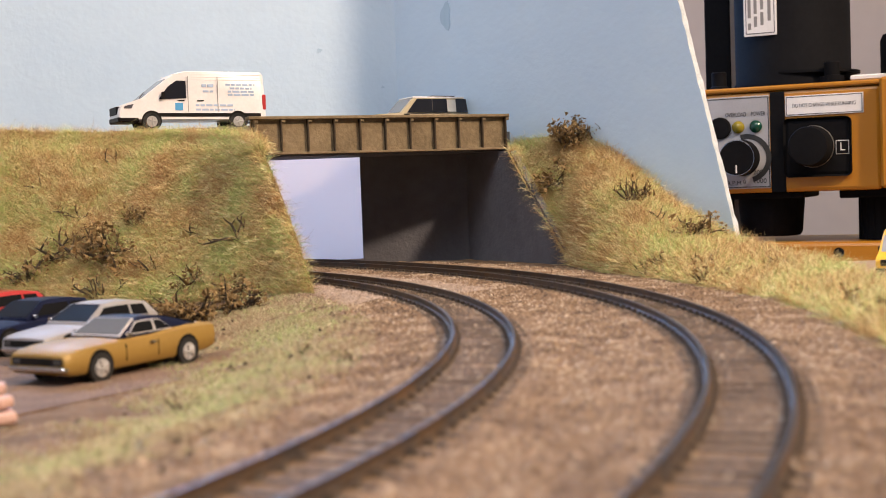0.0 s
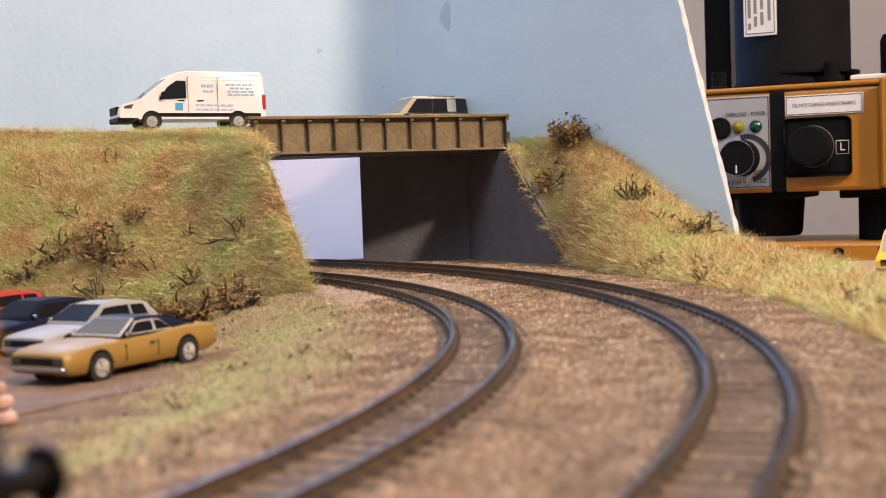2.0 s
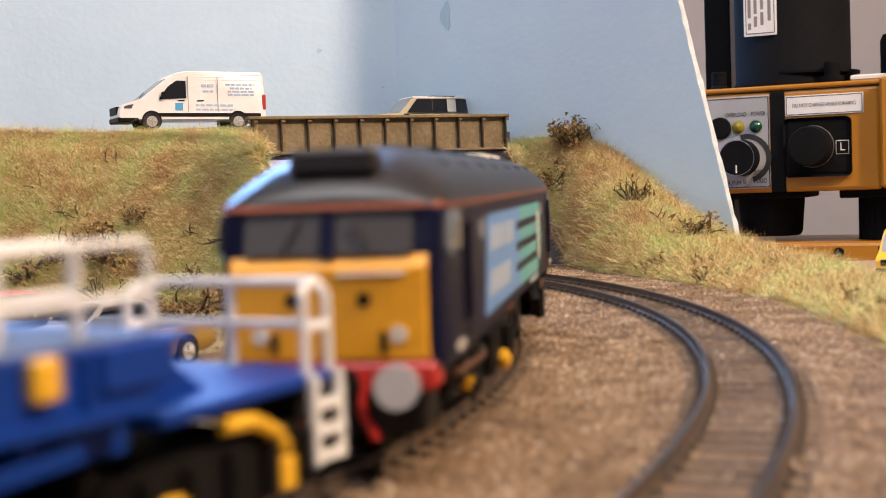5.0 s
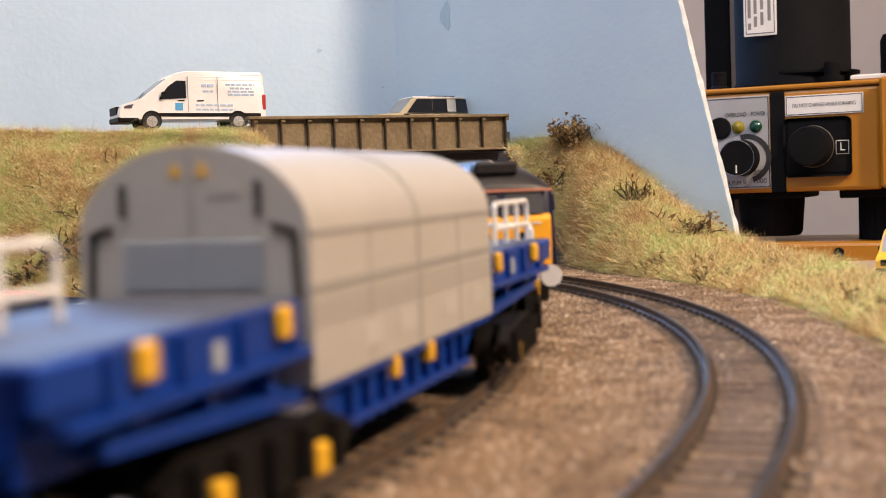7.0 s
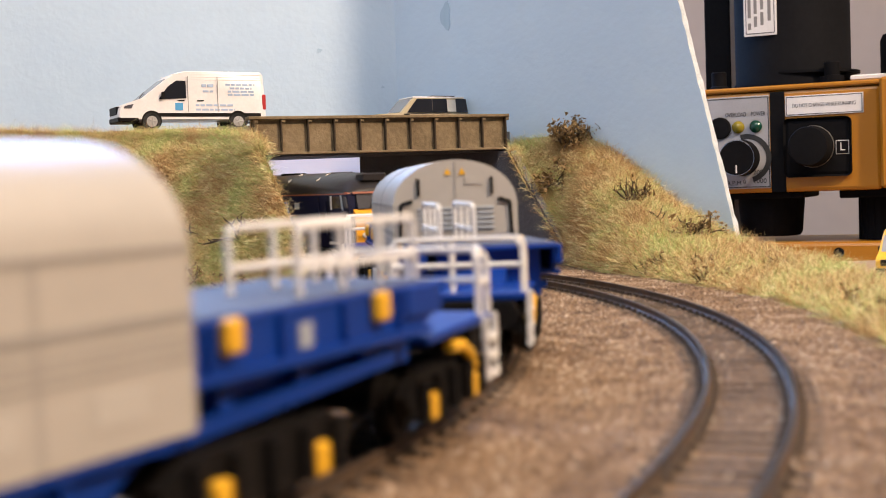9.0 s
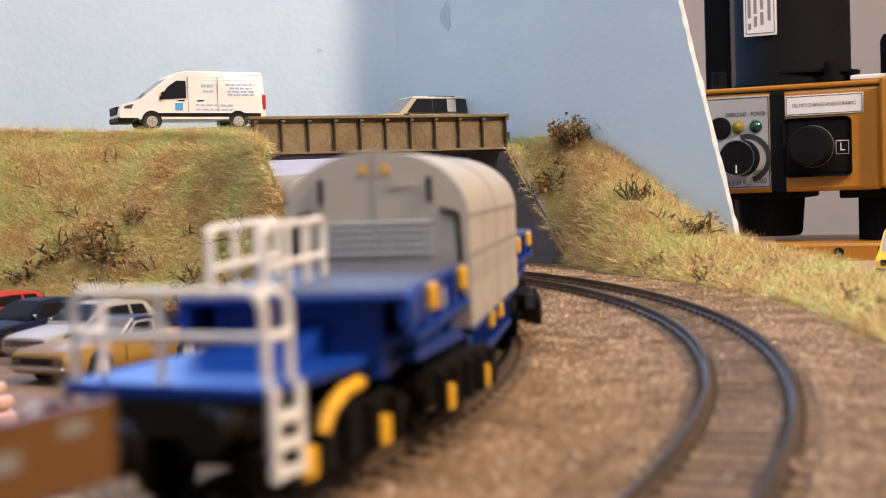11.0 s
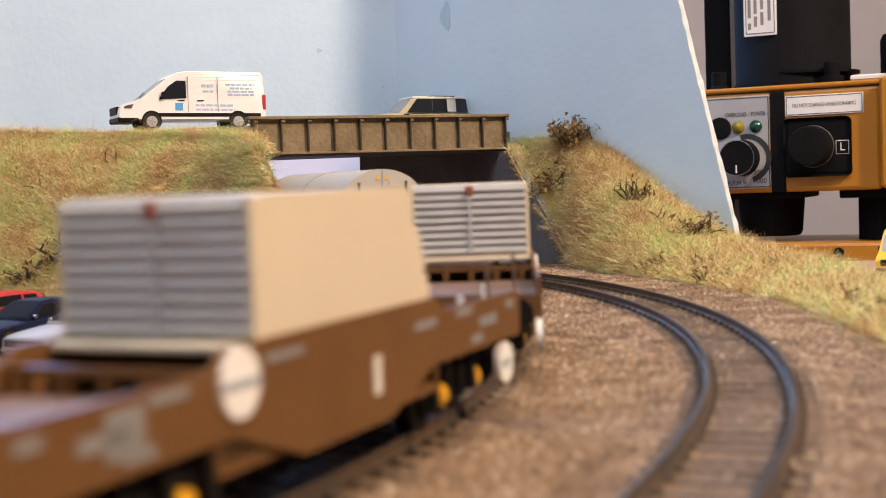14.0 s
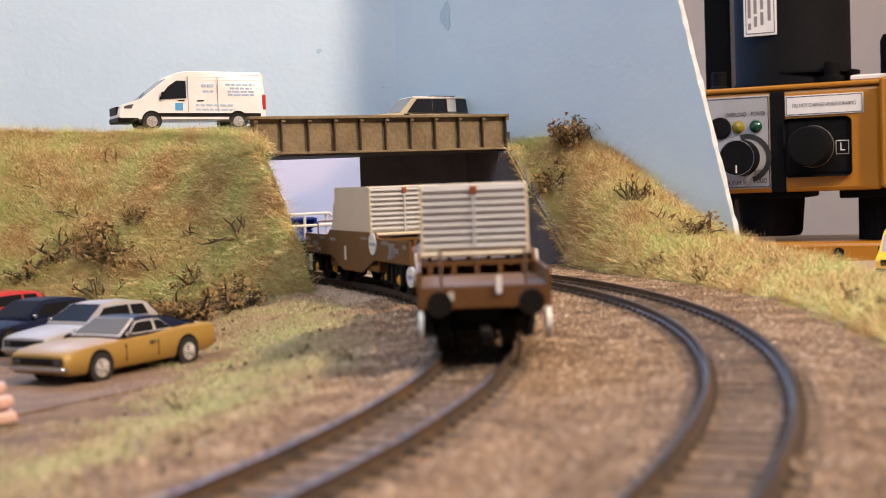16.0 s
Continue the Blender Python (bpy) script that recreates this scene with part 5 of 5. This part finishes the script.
    put("top_knob", lathe(B(), [(13, 113.4), (13, 138), (11, 142.5), (6, 143.5)], (84, 14), 28), M_MBLACK, head, "black round top knob", True)
    put("column", box(B(), -82, -60, 100, 130, -40, 330, 1), M_MBLACK, None, "black steel column")
    put("column_board", box(B(), -60, -53.2, 100, 128, -40, 330, 0.6), M_COLUMN, None, "brown wooden strip beside the column")
    put("column_rail", box(B(), -53, -46, 104, 130, -40, 330, 0.5), M_PLATE, None)
    put("spindle_housing", lathe(B(), [(26, 28), (26, 18), (24, -5), (22, -8)], (-18, 44), 40), M_MBLACK, None, "black spindle housing", True)
    put("under_plate", box(B(), -60, 14, 8, 80, 22, 27.2, 1), M_MBLACK, head)
    put("under_plate", box(B(), 40, 100, 8, 80, 21, 27.4, 1), M_MBLACK, head)
    put("right_post", lathe(B(), [(22, 21.5), (21, -20), (23, -34)], (72, 44), 40), M_MBLACK, None, "black ribbed post", True)
    for k in range(12):
        a = math.pi + math.pi * k / 11
        put("post_rib", box(B(), 72 + 22 * math.cos(a) - 0.6, 72 + 22 * math.cos(a) + 0.6, 44 + 22 * math.sin(a) - 0.8, 44 + 22 * math.sin(a) + 0.8, -12, 20), M_MBLACK)
    base = put("base", box(B(), -120, 125, 0, 120, -45, -12, 3, 2), M_ORANGE, None, "orange cast base")
    put("base_bolt", cyl(B(), (40, -1, -20), (40, 1, -20), 4, 16), M_MBLACK, base)
    v.matrix_basis = pose(0.2636, 1.0, 0, 0, 0, -25)
    return v


build_drill()


# ---- grass, twigs and stones ----
def turf_material(name, cols, scale):
    m = bpy.data.materials.new(name)
    m.use_nodes = True
    nt = m.node_tree
    b = nt.nodes["Principled BSDF"]
    b.inputs["Roughness"].default_value = 0.6
    tc = nt.nodes.new("ShaderNodeTexCoord")
    n1 = nt.nodes.new("ShaderNodeTexNoise")
    n1.inputs["Scale"].default_value, n1.inputs["Detail"].default_value = scale, 3
    nt.links.new(tc.outputs["Object"], n1.inputs["Vector"])
    g = nt.nodes.new("ShaderNodeNewGeometry")
    ad = nt.nodes.new("ShaderNodeMath")
    ad.operation = "MULTIPLY_ADD"
    nt.links.new(g.outputs["Random Per Island"], ad.inputs[0])
    ad.inputs[1].default_value = 0.42
    sub = nt.nodes.new("ShaderNodeMath")
    sub.operation = "SUBTRACT"
    nt.links.new(n1.outputs["Fac"], sub.inputs[0])
    sub.inputs[1].default_value = 0.21
    nt.links.new(sub.outputs[0], ad.inputs[2])
    r = nt.nodes.new("ShaderNodeValToRGB")
    r.color_ramp.elements[0].position, r.color_ramp.elements[0].color = 0.33, (*cols[0], 1)
    r.color_ramp.elements[1].position, r.color_ramp.elements[1].color = 0.66, (*cols[-1], 1)
    for k, c in enumerate(cols[1:-1]):
        e = r.color_ramp.elements.new(0.33 + 0.33 * (k + 1) / (len(cols) - 1))
        e.color = (*c, 1)
    nt.links.new(ad.outputs[0], r.inputs[0])
    nt.links.new(r.outputs[0], b.inputs["Base Color"])
    return m


M_TURF = turf_material("turf", [(0.42, 0.22, 0.08), (0.62, 0.38, 0.16), (0.73, 0.53, 0.25), (0.80, 0.68, 0.37), (0.67, 0.64, 0.28), (0.44, 0.55, 0.17)], 36)
M_STRAW = turf_material("straw_fibre", [(0.55, 0.36, 0.15), (0.80, 0.64, 0.33), (0.84, 0.76, 0.46), (0.74, 0.72, 0.37)], 60)
M_TURFG = turf_material("verge_turf", [(0.38, 0.27, 0.16), (0.50, 0.39, 0.24), (0.56, 0.48, 0.31), (0.54, 0.49, 0.29), (0.40, 0.46, 0.18)], 26)


def blades(name, roots, normals, lengths, width, m, label, spread=0.8):
    """Thin curved blades, two triangles each, as one mesh."""
    n = len(roots)
    rng = np.random.default_rng(7)
    d = normals + rng.normal(0, spread, (n, 3))
    d[:, 2] = np.where(d[:, 2] < 0, d[:, 2] * -0.5, d[:, 2] * 0.8) + 0.05
    d /= np.linalg.norm(d, axis=1)[:, None]
    side = np.cross(d, rng.normal(0, 1, (n, 3)))
    side /= np.linalg.norm(side, axis=1)[:, None]
    w = width * rng.uniform(0.7, 1.3, n)[:, None]
    bend = rng.normal(0, 0.28, (n, 3)) - np.array([0, 0, 0.25])
    L = lengths[:, None]
    mid = roots + d * L * 0.55
    tip = roots + (d + bend) / np.linalg.norm(d + bend, axis=1)[:, None] * L
    v = np.stack([roots - side * w, roots + side * w, mid - side * w * 0.8, mid + side * w * 0.8, tip], 1).reshape(-1, 3)
    i = np.arange(n)[:, None] * 5
    f4 = np.concatenate([i, i + 1, i + 3, i + 2], 1)
    f3 = np.concatenate([i + 2, i + 3, i + 4], 1)
    me = bpy.data.meshes.new(name)
    me.from_pydata(v.tolist(), [], f4.tolist() + f3.tolist())
    me.materials.append(m)
    return tagged(new(name, me), label, "grass", "", "stuff")


def on_mesh(ob, count, seed):
    """Random points and normals on the upward or frontal faces of a mesh."""
    me = ob.data
    me.calc_loop_triangles()
    co = np.empty(len(me.vertices) * 3)
    me.vertices.foreach_get("co", co)
    co = co.reshape(-1, 3)
    tri = np.empty(len(me.loop_triangles) * 3, dtype=np.int64)
    me.loop_triangles.foreach_get("vertices", tri)
    tri = tri.reshape(-1, 3)
    a, b, c = co[tri[:, 0]], co[tri[:, 1]], co[tri[:, 2]]
    nn = np.cross(b - a, c - a)
    ar = np.linalg.norm(nn, axis=1)
    nn = nn / np.maximum(ar, 1e-12)[:, None]
    nn *= np.where(nn[:, 2:3] < 0, -1, 1)
    rng = np.random.default_rng(seed)
    k = rng.choice(len(tri), count, p=ar / ar.sum())
    u, v = rng.random(count), rng.random(count)
    fl = u + v > 1
    u[fl], v[fl] = 1 - u[fl], 1 - v[fl]
    return a[k] + (b - a)[k] * u[:, None] + (c - a)[k] * v[:, None], nn[k]


rg = np.random.default_rng(3)
for ob, n, seed, label in ((left_bank, 190000, 1, "dry straw and green static grass on the embankment"), (right_bank, 110000, 2, "dry straw and green static grass on the bank")):
    q, nn = on_mesh(ob, n, seed)
    ln = rg.gamma(5, 0.00105, n) * (1 + 0.5 * (rg.random(n) > 0.9))
    ln = np.where(rg.random(n) > 0.96, rg.uniform(0.007, 0.012, n), ln)
    ln = ln * np.where(q[:, 2] > 0.066, 0.42, 1.0)
    blades("grass", q, nn * 0.6 + np.array([0, -0.2, 0.15]), np.clip(ln, 0.0012, 0.011), 0.00009, M_TURF, label, 0.85)
    q, nn = on_mesh(ob, n // 12, seed + 20)
    blades("grass", q, nn * 0.5 + np.array([0, -0.4, 0.0]), rg.uniform(0.006, 0.013, n // 12) * np.where(q[:, 2] > 0.066, 0.4, 1.0), 0.00010, M_STRAW, "long pale straw fibres lying over the turf", 1.0)

# crest fringe along the road edge
fr_pts = []
for a, b in zip(LEFT_CREST, LEFT_CREST[1:]):
    k = rg.random(900)[:, None]
    fr_pts.append(np.array(a) * (1 - k) + np.array(b) * k + rg.normal(0, 0.0022, (900, 3)) * np.array([1, 1.6, 0.2]))
fr_pts = np.concatenate(fr_pts)
blades("grass", fr_pts, np.tile([0, -0.1, 0.8], (len(fr_pts), 1)), rg.gamma(4, 0.0010, len(fr_pts)), 0.00007, M_TURF, "straw-coloured grass fringe along the road edge", 0.45)

# verge between track and car park, and toe of the banks
vx, vn = [], 0
while vn < 100000:
    s = rg.uniform(-0.34, 0.24)
    g = -rg.normal(0.066, 0.022)
    if not -0.120 < g < -0.033:
        continue
    c, h = line_at(s)
    x, y = c.x + h.y * g, c.y - h.x * g
    if noise.noise(Vector((x * 45, y * 45, 9))) < -0.42 + 0.30 * abs(g + 0.066) / 0.03 + rg.normal(0, 0.16):
        continue
    vx.append((x, y, ground_z(x, y)))
    vn += 1
vx = np.array(vx)
blades("grass", vx, np.tile([0, 0, 0.8], (len(vx), 1)), rg.gamma(4, 0.00036, len(vx)), 0.00009, M_TURFG, "short pale green grass on the verge beside the track", 0.6)

M_TWIG = mat("twig", (0.075, 0.052, 0.030), 0.9, 0, (0.035, 0.025, 0.015), 300)
M_LEAF = mat("dry_leaf", (0.30, 0.19, 0.075), 0.9, 0, (0.13, 0.085, 0.03), 300)


def build_shrub(x, y, z, size, stems, leaf, seed, label):
    r = random.Random(seed)
    v = empty("shrub", label, "shrub", "dry shrubs on the banks")
    bm = B()
    tips = []
    for k in range(stems):
        p = Vector((r.gauss(0, size * 0.25), r.gauss(0, size * 0.12), 0))
        d = Vector((r.gauss(0, 0.8), r.gauss(-0.3, 0.4), r.uniform(0.2, 1))).normalized()
        w = size * r.uniform(0.045, 0.07)
        for j in range(3):
            q = p + d * size * r.uniform(0.2, 0.36)
            cyl(bm, p, q, w, 5, w * 0.75)
            if j:
                e = (d + Vector((r.gauss(0, 0.8), r.gauss(0, 0.5), r.gauss(0.2, 0.5)))).normalized()
                cyl(bm, q, q + e * size * 0.22, w * 0.6, 4, w * 0.3)
                tips.append(q + e * size * 0.2)
            tips.append(q)
            p, w = q, w * 0.75
            d = (d + Vector((r.gauss(0, 0.5), r.gauss(0, 0.4), r.gauss(0, 0.4)))).normalized()
    part("branch", bm, M_TWIG, v)
    if leaf:
        bm = B()
        for k in range(leaf):
            c = r.choice(tips) + Vector((r.gauss(0, 1), r.gauss(0, 1), r.gauss(0, 1))) * size * 0.10
            s = size * r.uniform(0.03, 0.07)
            vs = [bm.verts.new(c + Vector((r.gauss(0, 1), r.gauss(0, 1), r.gauss(0, 1))) * s) for i in range(4)]
            for t in ((0, 1, 2), (0, 2, 3), (0, 3, 1), (1, 3, 2)):
                bm.faces.new([vs[i] for i in t])
        part("foliage", bm, M_LEAF, v, "brown dry foliage")
    v.location = (x, y, z)
    return v


def seat(ob, x, z):
    """The point of a bank's surface in front of which (x, z) lies."""
    best = min(ob.data.vertices, key=lambda v: (v.co.x - x) ** 2 + (v.co.z - z) ** 2 + (0.0 if v.co.y < 0.80 else 1))
    return best.co.y


ON_LEFT = [(-0.1227, 0.0216, 0.0090, 4, 0), (-0.0999, 0.0200, 0.0150, 5, 0), (-0.1924, 0.0117, 0.0182, 10, 120), (-0.1738, 0.0611, 0.0085, 3, 0), (-0.1623, 0.0623, 0.0065, 2, 0), (-0.2139, 0.0488, 0.0070, 2, 0), (-0.1698, 0.0117, 0.0176, 10, 420), (-0.1556, 0.0281, 0.0118, 5, 200), (-0.2127, 0.0009, 0.0143, 9, 140), (-0.1222, -0.0008, 0.0129, 8, 200), (-0.1512, 0.0276, 0.0089, 5, 160), (-0.1692, -0.0071, 0.0135, 8, 60), (-0.0964, -0.0055, 0.0119, 8, 150), (-0.186, 0.031, 0.012, 5, 40), (-0.118, 0.055, 0.008, 3, 0), (-0.142, 0.006, 0.010, 5, 40)]
ON_RIGHT = [(0.0767, 0.0640, 0.0150, 30, 700), (0.0890, 0.0660, 0.0090, 4, 0), (0.0688, 0.0404, 0.0147, 12, 420), (0.1025, 0.0310, 0.0120, 14, 160), (0.1095, 0.0211, 0.0080, 4, 0), (0.1254, 0.0130, 0.0130, 16, 260), (0.0946, -0.0030, 0.0082, 6, 60), (0.1256, -0.0020, 0.0081, 6, 60), (0.1460, 0.0005, 0.0083, 6, 40), (0.1120, -0.0035, 0.0080, 6, 90), (0.1340, -0.0030, 0.0075, 6, 90), (0.1390, -0.0015, 0.0090, 7, 120), (0.1190, 0.0010, 0.0085, 6, 60), (0.1520, -0.0005, 0.0080, 6, 90), (0.1035, 0.0020, 0.0070, 5, 40)]
for k, (x, z, s, st, lf) in enumerate(ON_LEFT):
    build_shrub(x, seat(left_bank, x, z) - 0.001, z, s, st, lf, k, "bare dark twig on the grassy slope" if not lf else "dry brown shrub growing on the grassy slope")
for k, (x, z, s, st, lf) in enumerate(ON_RIGHT):
    build_shrub(x, seat(right_bank, x, z) - 0.001, z, s, st, lf, 50 + k, "bare dark twig on the bank" if not lf else "dry brown shrub growing on the bank")
for k, (x, y, s, st, lf) in enumerate(((-0.1117, 0.558, 0.0170, 24, 500), (-0.0267, 0.358, 0.0045, 4, 20), (-0.0518, 0.253, 0.0035, 6, 40), (-0.045, 0.40, 0.005, 5, 20), (-0.070, 0.335, 0.005, 5, 20), (-0.0905, 0.575, 0.016, 14, 240))):
    build_shrub(x, y, ground_z(x, y), s, st, lf, 90 + k, "dark dry weed growing beside the car park")


# loose ballast stones
def grains(name, pts, size, m, label):
    n = len(pts)
    rng = np.random.default_rng(11)
    base = np.array([(1, 0, 0), (-0.5, 0.87, 0), (-0.5, -0.87, 0), (0.1, 0.1, 0.9)])
    s = size * rng.uniform(0.5, 1.5, (n, 1, 1)) * rng.uniform(0.6, 1.3, (n, 1, 3))
    a = rng.uniform(0, 6.28, n)
    ca, sa = np.cos(a), np.sin(a)
    v = base[None] * s
    x = v[:, :, 0] * ca[:, None] - v[:, :, 1] * sa[:, None]
    y = v[:, :, 0] * sa[:, None] + v[:, :, 1] * ca[:, None]
    v = np.stack([x, y, v[:, :, 2] + rng.normal(0, 0.1, (n, 4)) * size], 2) + pts[:, None, :]
    i = np.arange(n)[:, None] * 4
    f = np.concatenate([np.concatenate([i + p, i + q, i + r], 1) for p, q, r in ((0, 1, 3), (1, 2, 3), (2, 0, 3))])
    me = bpy.data.meshes.new(name)
    me.from_pydata(v.reshape(-1, 3).tolist(), [], f.tolist())
    me.materials.append(m)
    return tagged(new(name, me), label, "ballast", "", "stuff")


M_GRAIN = turf_material("ballast_grain", [(0.085, 0.050, 0.027), (0.18, 0.105, 0.054), (0.25, 0.155, 0.084), (0.31, 0.200, 0.115), (0.48, 0.37, 0.26)], 70)
gp = []
while len(gp) < 120000:
    s, g = rg.uniform(-0.33, 0.42), rg.uniform(-0.05, 0.135)
    c, h = line_at(s)
    x, y = c.x + h.y * g, c.y - h.x * g
    d2 = abs(math.hypot(x - C2.x, y - C2.y) - R2)
    if y < 0.12 or min(abs(abs(g) - 0.0087), abs(d2 - 0.0087)) < 0.0018:
        continue
    if min(abs(g), d2) < 0.016 and rg.random() < 0.5:
        continue
    gp.append((x, y, ground_z(x, y) - 0.0001))
grains("ballast_stones", np.array(gp), 0.00046, M_GRAIN, "fine brown ballast stones scattered round the tracks")
pale = []
for s, g in zip(rg.uniform(0.17, 0.36, 9000), rg.normal(0.030, 0.006, 9000)):
    c, h = line_at(s)
    pale.append((c.x + h.y * g, c.y - h.x * g, ground_z(c.x + h.y * g, c.y - h.x * g)))
for s, g in zip(rg.uniform(0.15, 0.26, 4000), rg.normal(-0.021, 0.004, 4000)):
    c, h = line_at(s)
    pale.append((c.x + h.y * g, c.y - h.x * g, ground_z(c.x + h.y * g, c.y - h.x * g)))
# crumbs of dark bark and pale chips on the verge
crumbs = []
for s, g in zip(rg.uniform(-0.30, 0.20, 260), rg.normal(-0.055, 0.024, 260)):
    c, h = line_at(s)
    x, y = c.x + h.y * g, c.y - h.x * g
    if g < -0.018 and noise.noise(Vector((x * 30, y * 30, 4))) > -0.1:
        crumbs.append((x, y, ground_z(x, y) + 0.0004))
grains("bark_crumbs", np.array(crumbs), 0.0009, M_TWIG, "dark crumbs of bark lying on the verge")
chips = []
for s, g in zip(rg.uniform(-0.32, 0.40, 700), rg.uniform(-0.05, 0.13, 700)):
    c, h = line_at(s)
    if min(abs(g), abs(g - 0.057)) > 0.016:
        chips.append((c.x + h.y * g, c.y - h.x * g, ground_z(c.x + h.y * g, c.y - h.x * g) + 0.0002))
grains("stone_chips", np.array(chips), 0.0008, mat("chip", (0.62, 0.50, 0.38), 0.8, 0, (0.36, 0.24, 0.15), 200, 0, 300, None, 0, 0.3), "scattered pale stone chips on the ballast")
M_PALE = mat("pale_gravel", (0.48, 0.38, 0.31), 0.9, 0, (0.30, 0.22, 0.16), 200, 0, 300, None, 0, 0.25)
grains("pale_gravel", np.array(pale), 0.00055, M_PALE, "pale pinkish gravel between the tracks by the bridge")

# car park surface and pink stones
park = B()
prism(park, [(-0.30, 0.34), (-0.118, 0.345), (-0.083, 0.40), (-0.075, 0.47), (-0.10, 0.55), (-0.30, 0.60)], -0.0165, -0.0144, "z")
tagged(part("car_park", park, mat("car_park_earth", (0.22, 0.14, 0.095), 0.95, 0, (0.13, 0.08, 0.052), 90, 0.8, 600)), "dark reddish-brown earth car park", "car park", "", "structure")
M_PINK = mat("pink_stone", (0.62, 0.40, 0.33), 0.7, 0, (0.52, 0.33, 0.27), 200)
for k, (x, y, z) in enumerate(((-0.1165, 0.336, -0.0140), (-0.1140, 0.331, -0.0142), (-0.1155, 0.334, -0.0105), (-0.1180, 0.338, -0.0075))):
    bm = box(B(), -0.003, 0.003, -0.002, 0.002, 0, 0.0032, 0.0011, 2)
    o = tagged(part("brick", bm, M_PINK), "small pink stone block stacked beside the car park", "block", "stone blocks by the car park")
    o.matrix_basis = pose(x, y, z, 0, 0, 20 + 25 * k)

# stains and nicks on the painted boards
M_STAIN = mat("blue_stain", (0.36, 0.52, 0.66), 0.6, 0, (0.42, 0.56, 0.70), 120)


def stain(u, z, w, h, left):
    a, b = (Vector((-0.75, 0.80)), CORNER) if left else (CORNER, BOARD_END)
    d = (b - a).normalized()
    p = CORNER - d * u if left else CORNER + d * u
    n = Vector((d.y, -d.x))
    bm = B()
    for off in (0.0006, -0.001):
        vs = []
        for k in range(16):
            t = 2 * math.pi * k / 16
            rr = 1 + 0.18 * math.sin(3 * t + u * 900)
            q = p + d * (w * rr * math.cos(t)) + n * off
            vs.append(bm.verts.new((q.x, q.y, z + h * rr * math.sin(t))))
        bm.faces.new(vs)
    bm.verts.ensure_lookup_table()
    lo, hi = bm.verts[:16], bm.verts[16:32]
    for k in range(16):
        bm.faces.new((lo[k], lo[(k + 1) % 16], hi[(k + 1) % 16], hi[k]))
    part("paint_mark", bm, M_STAIN, lb if left else rb)


stain(0.047, 0.1485, 0.0042, 0.0085, False)
stain(0.0095, 0.1080, 0.0010, 0.0009, True)
stain(0.0500, 0.1330, 0.0017, 0.0013, True)


def on_track(s, back, front):
    """A body at s whose pivots, back and front of it, lie on the centre line."""
    a, b = line_at(s - back)[0], line_at(s + front)[0]
    d = (b - a).normalized()
    q = a + d * back
    return pose(q.x, q.y, 0, 0, 0, math.degrees(math.atan2(d.y, d.x)))


def motions():
    for ob, off, back, front in train:
        rows = []
        riders = [(o, o.location.x) for o in ob.children if o.name.startswith(("bogie", "end_platform"))]
        parts = {o: [] for o, x in riders}
        for i in range(65):
            t = i * 0.25
            s = -0.1588 + SPEED * (t - 4.2) + off
            m = on_track(s, back, front)
            rows.append((t, m))
            for o, x in riders:
                parts[o].append((t, m.inverted() @ on_track(s + x, 0.011, 0.011)))
        walk(ob, rows)
        for o, x in riders:
            walk(o, parts[o])
            for w in o.children:
                if w.name.startswith("wheelset"):
                    p, r = w.location.copy(), w.location.z
                    turn = SPEED / 15 / r
                    walk(w, [(i / 15, Matrix.Translation(p) @ Matrix.Rotation(i * turn, 4, "Y")) for i in range(241)])


motions()
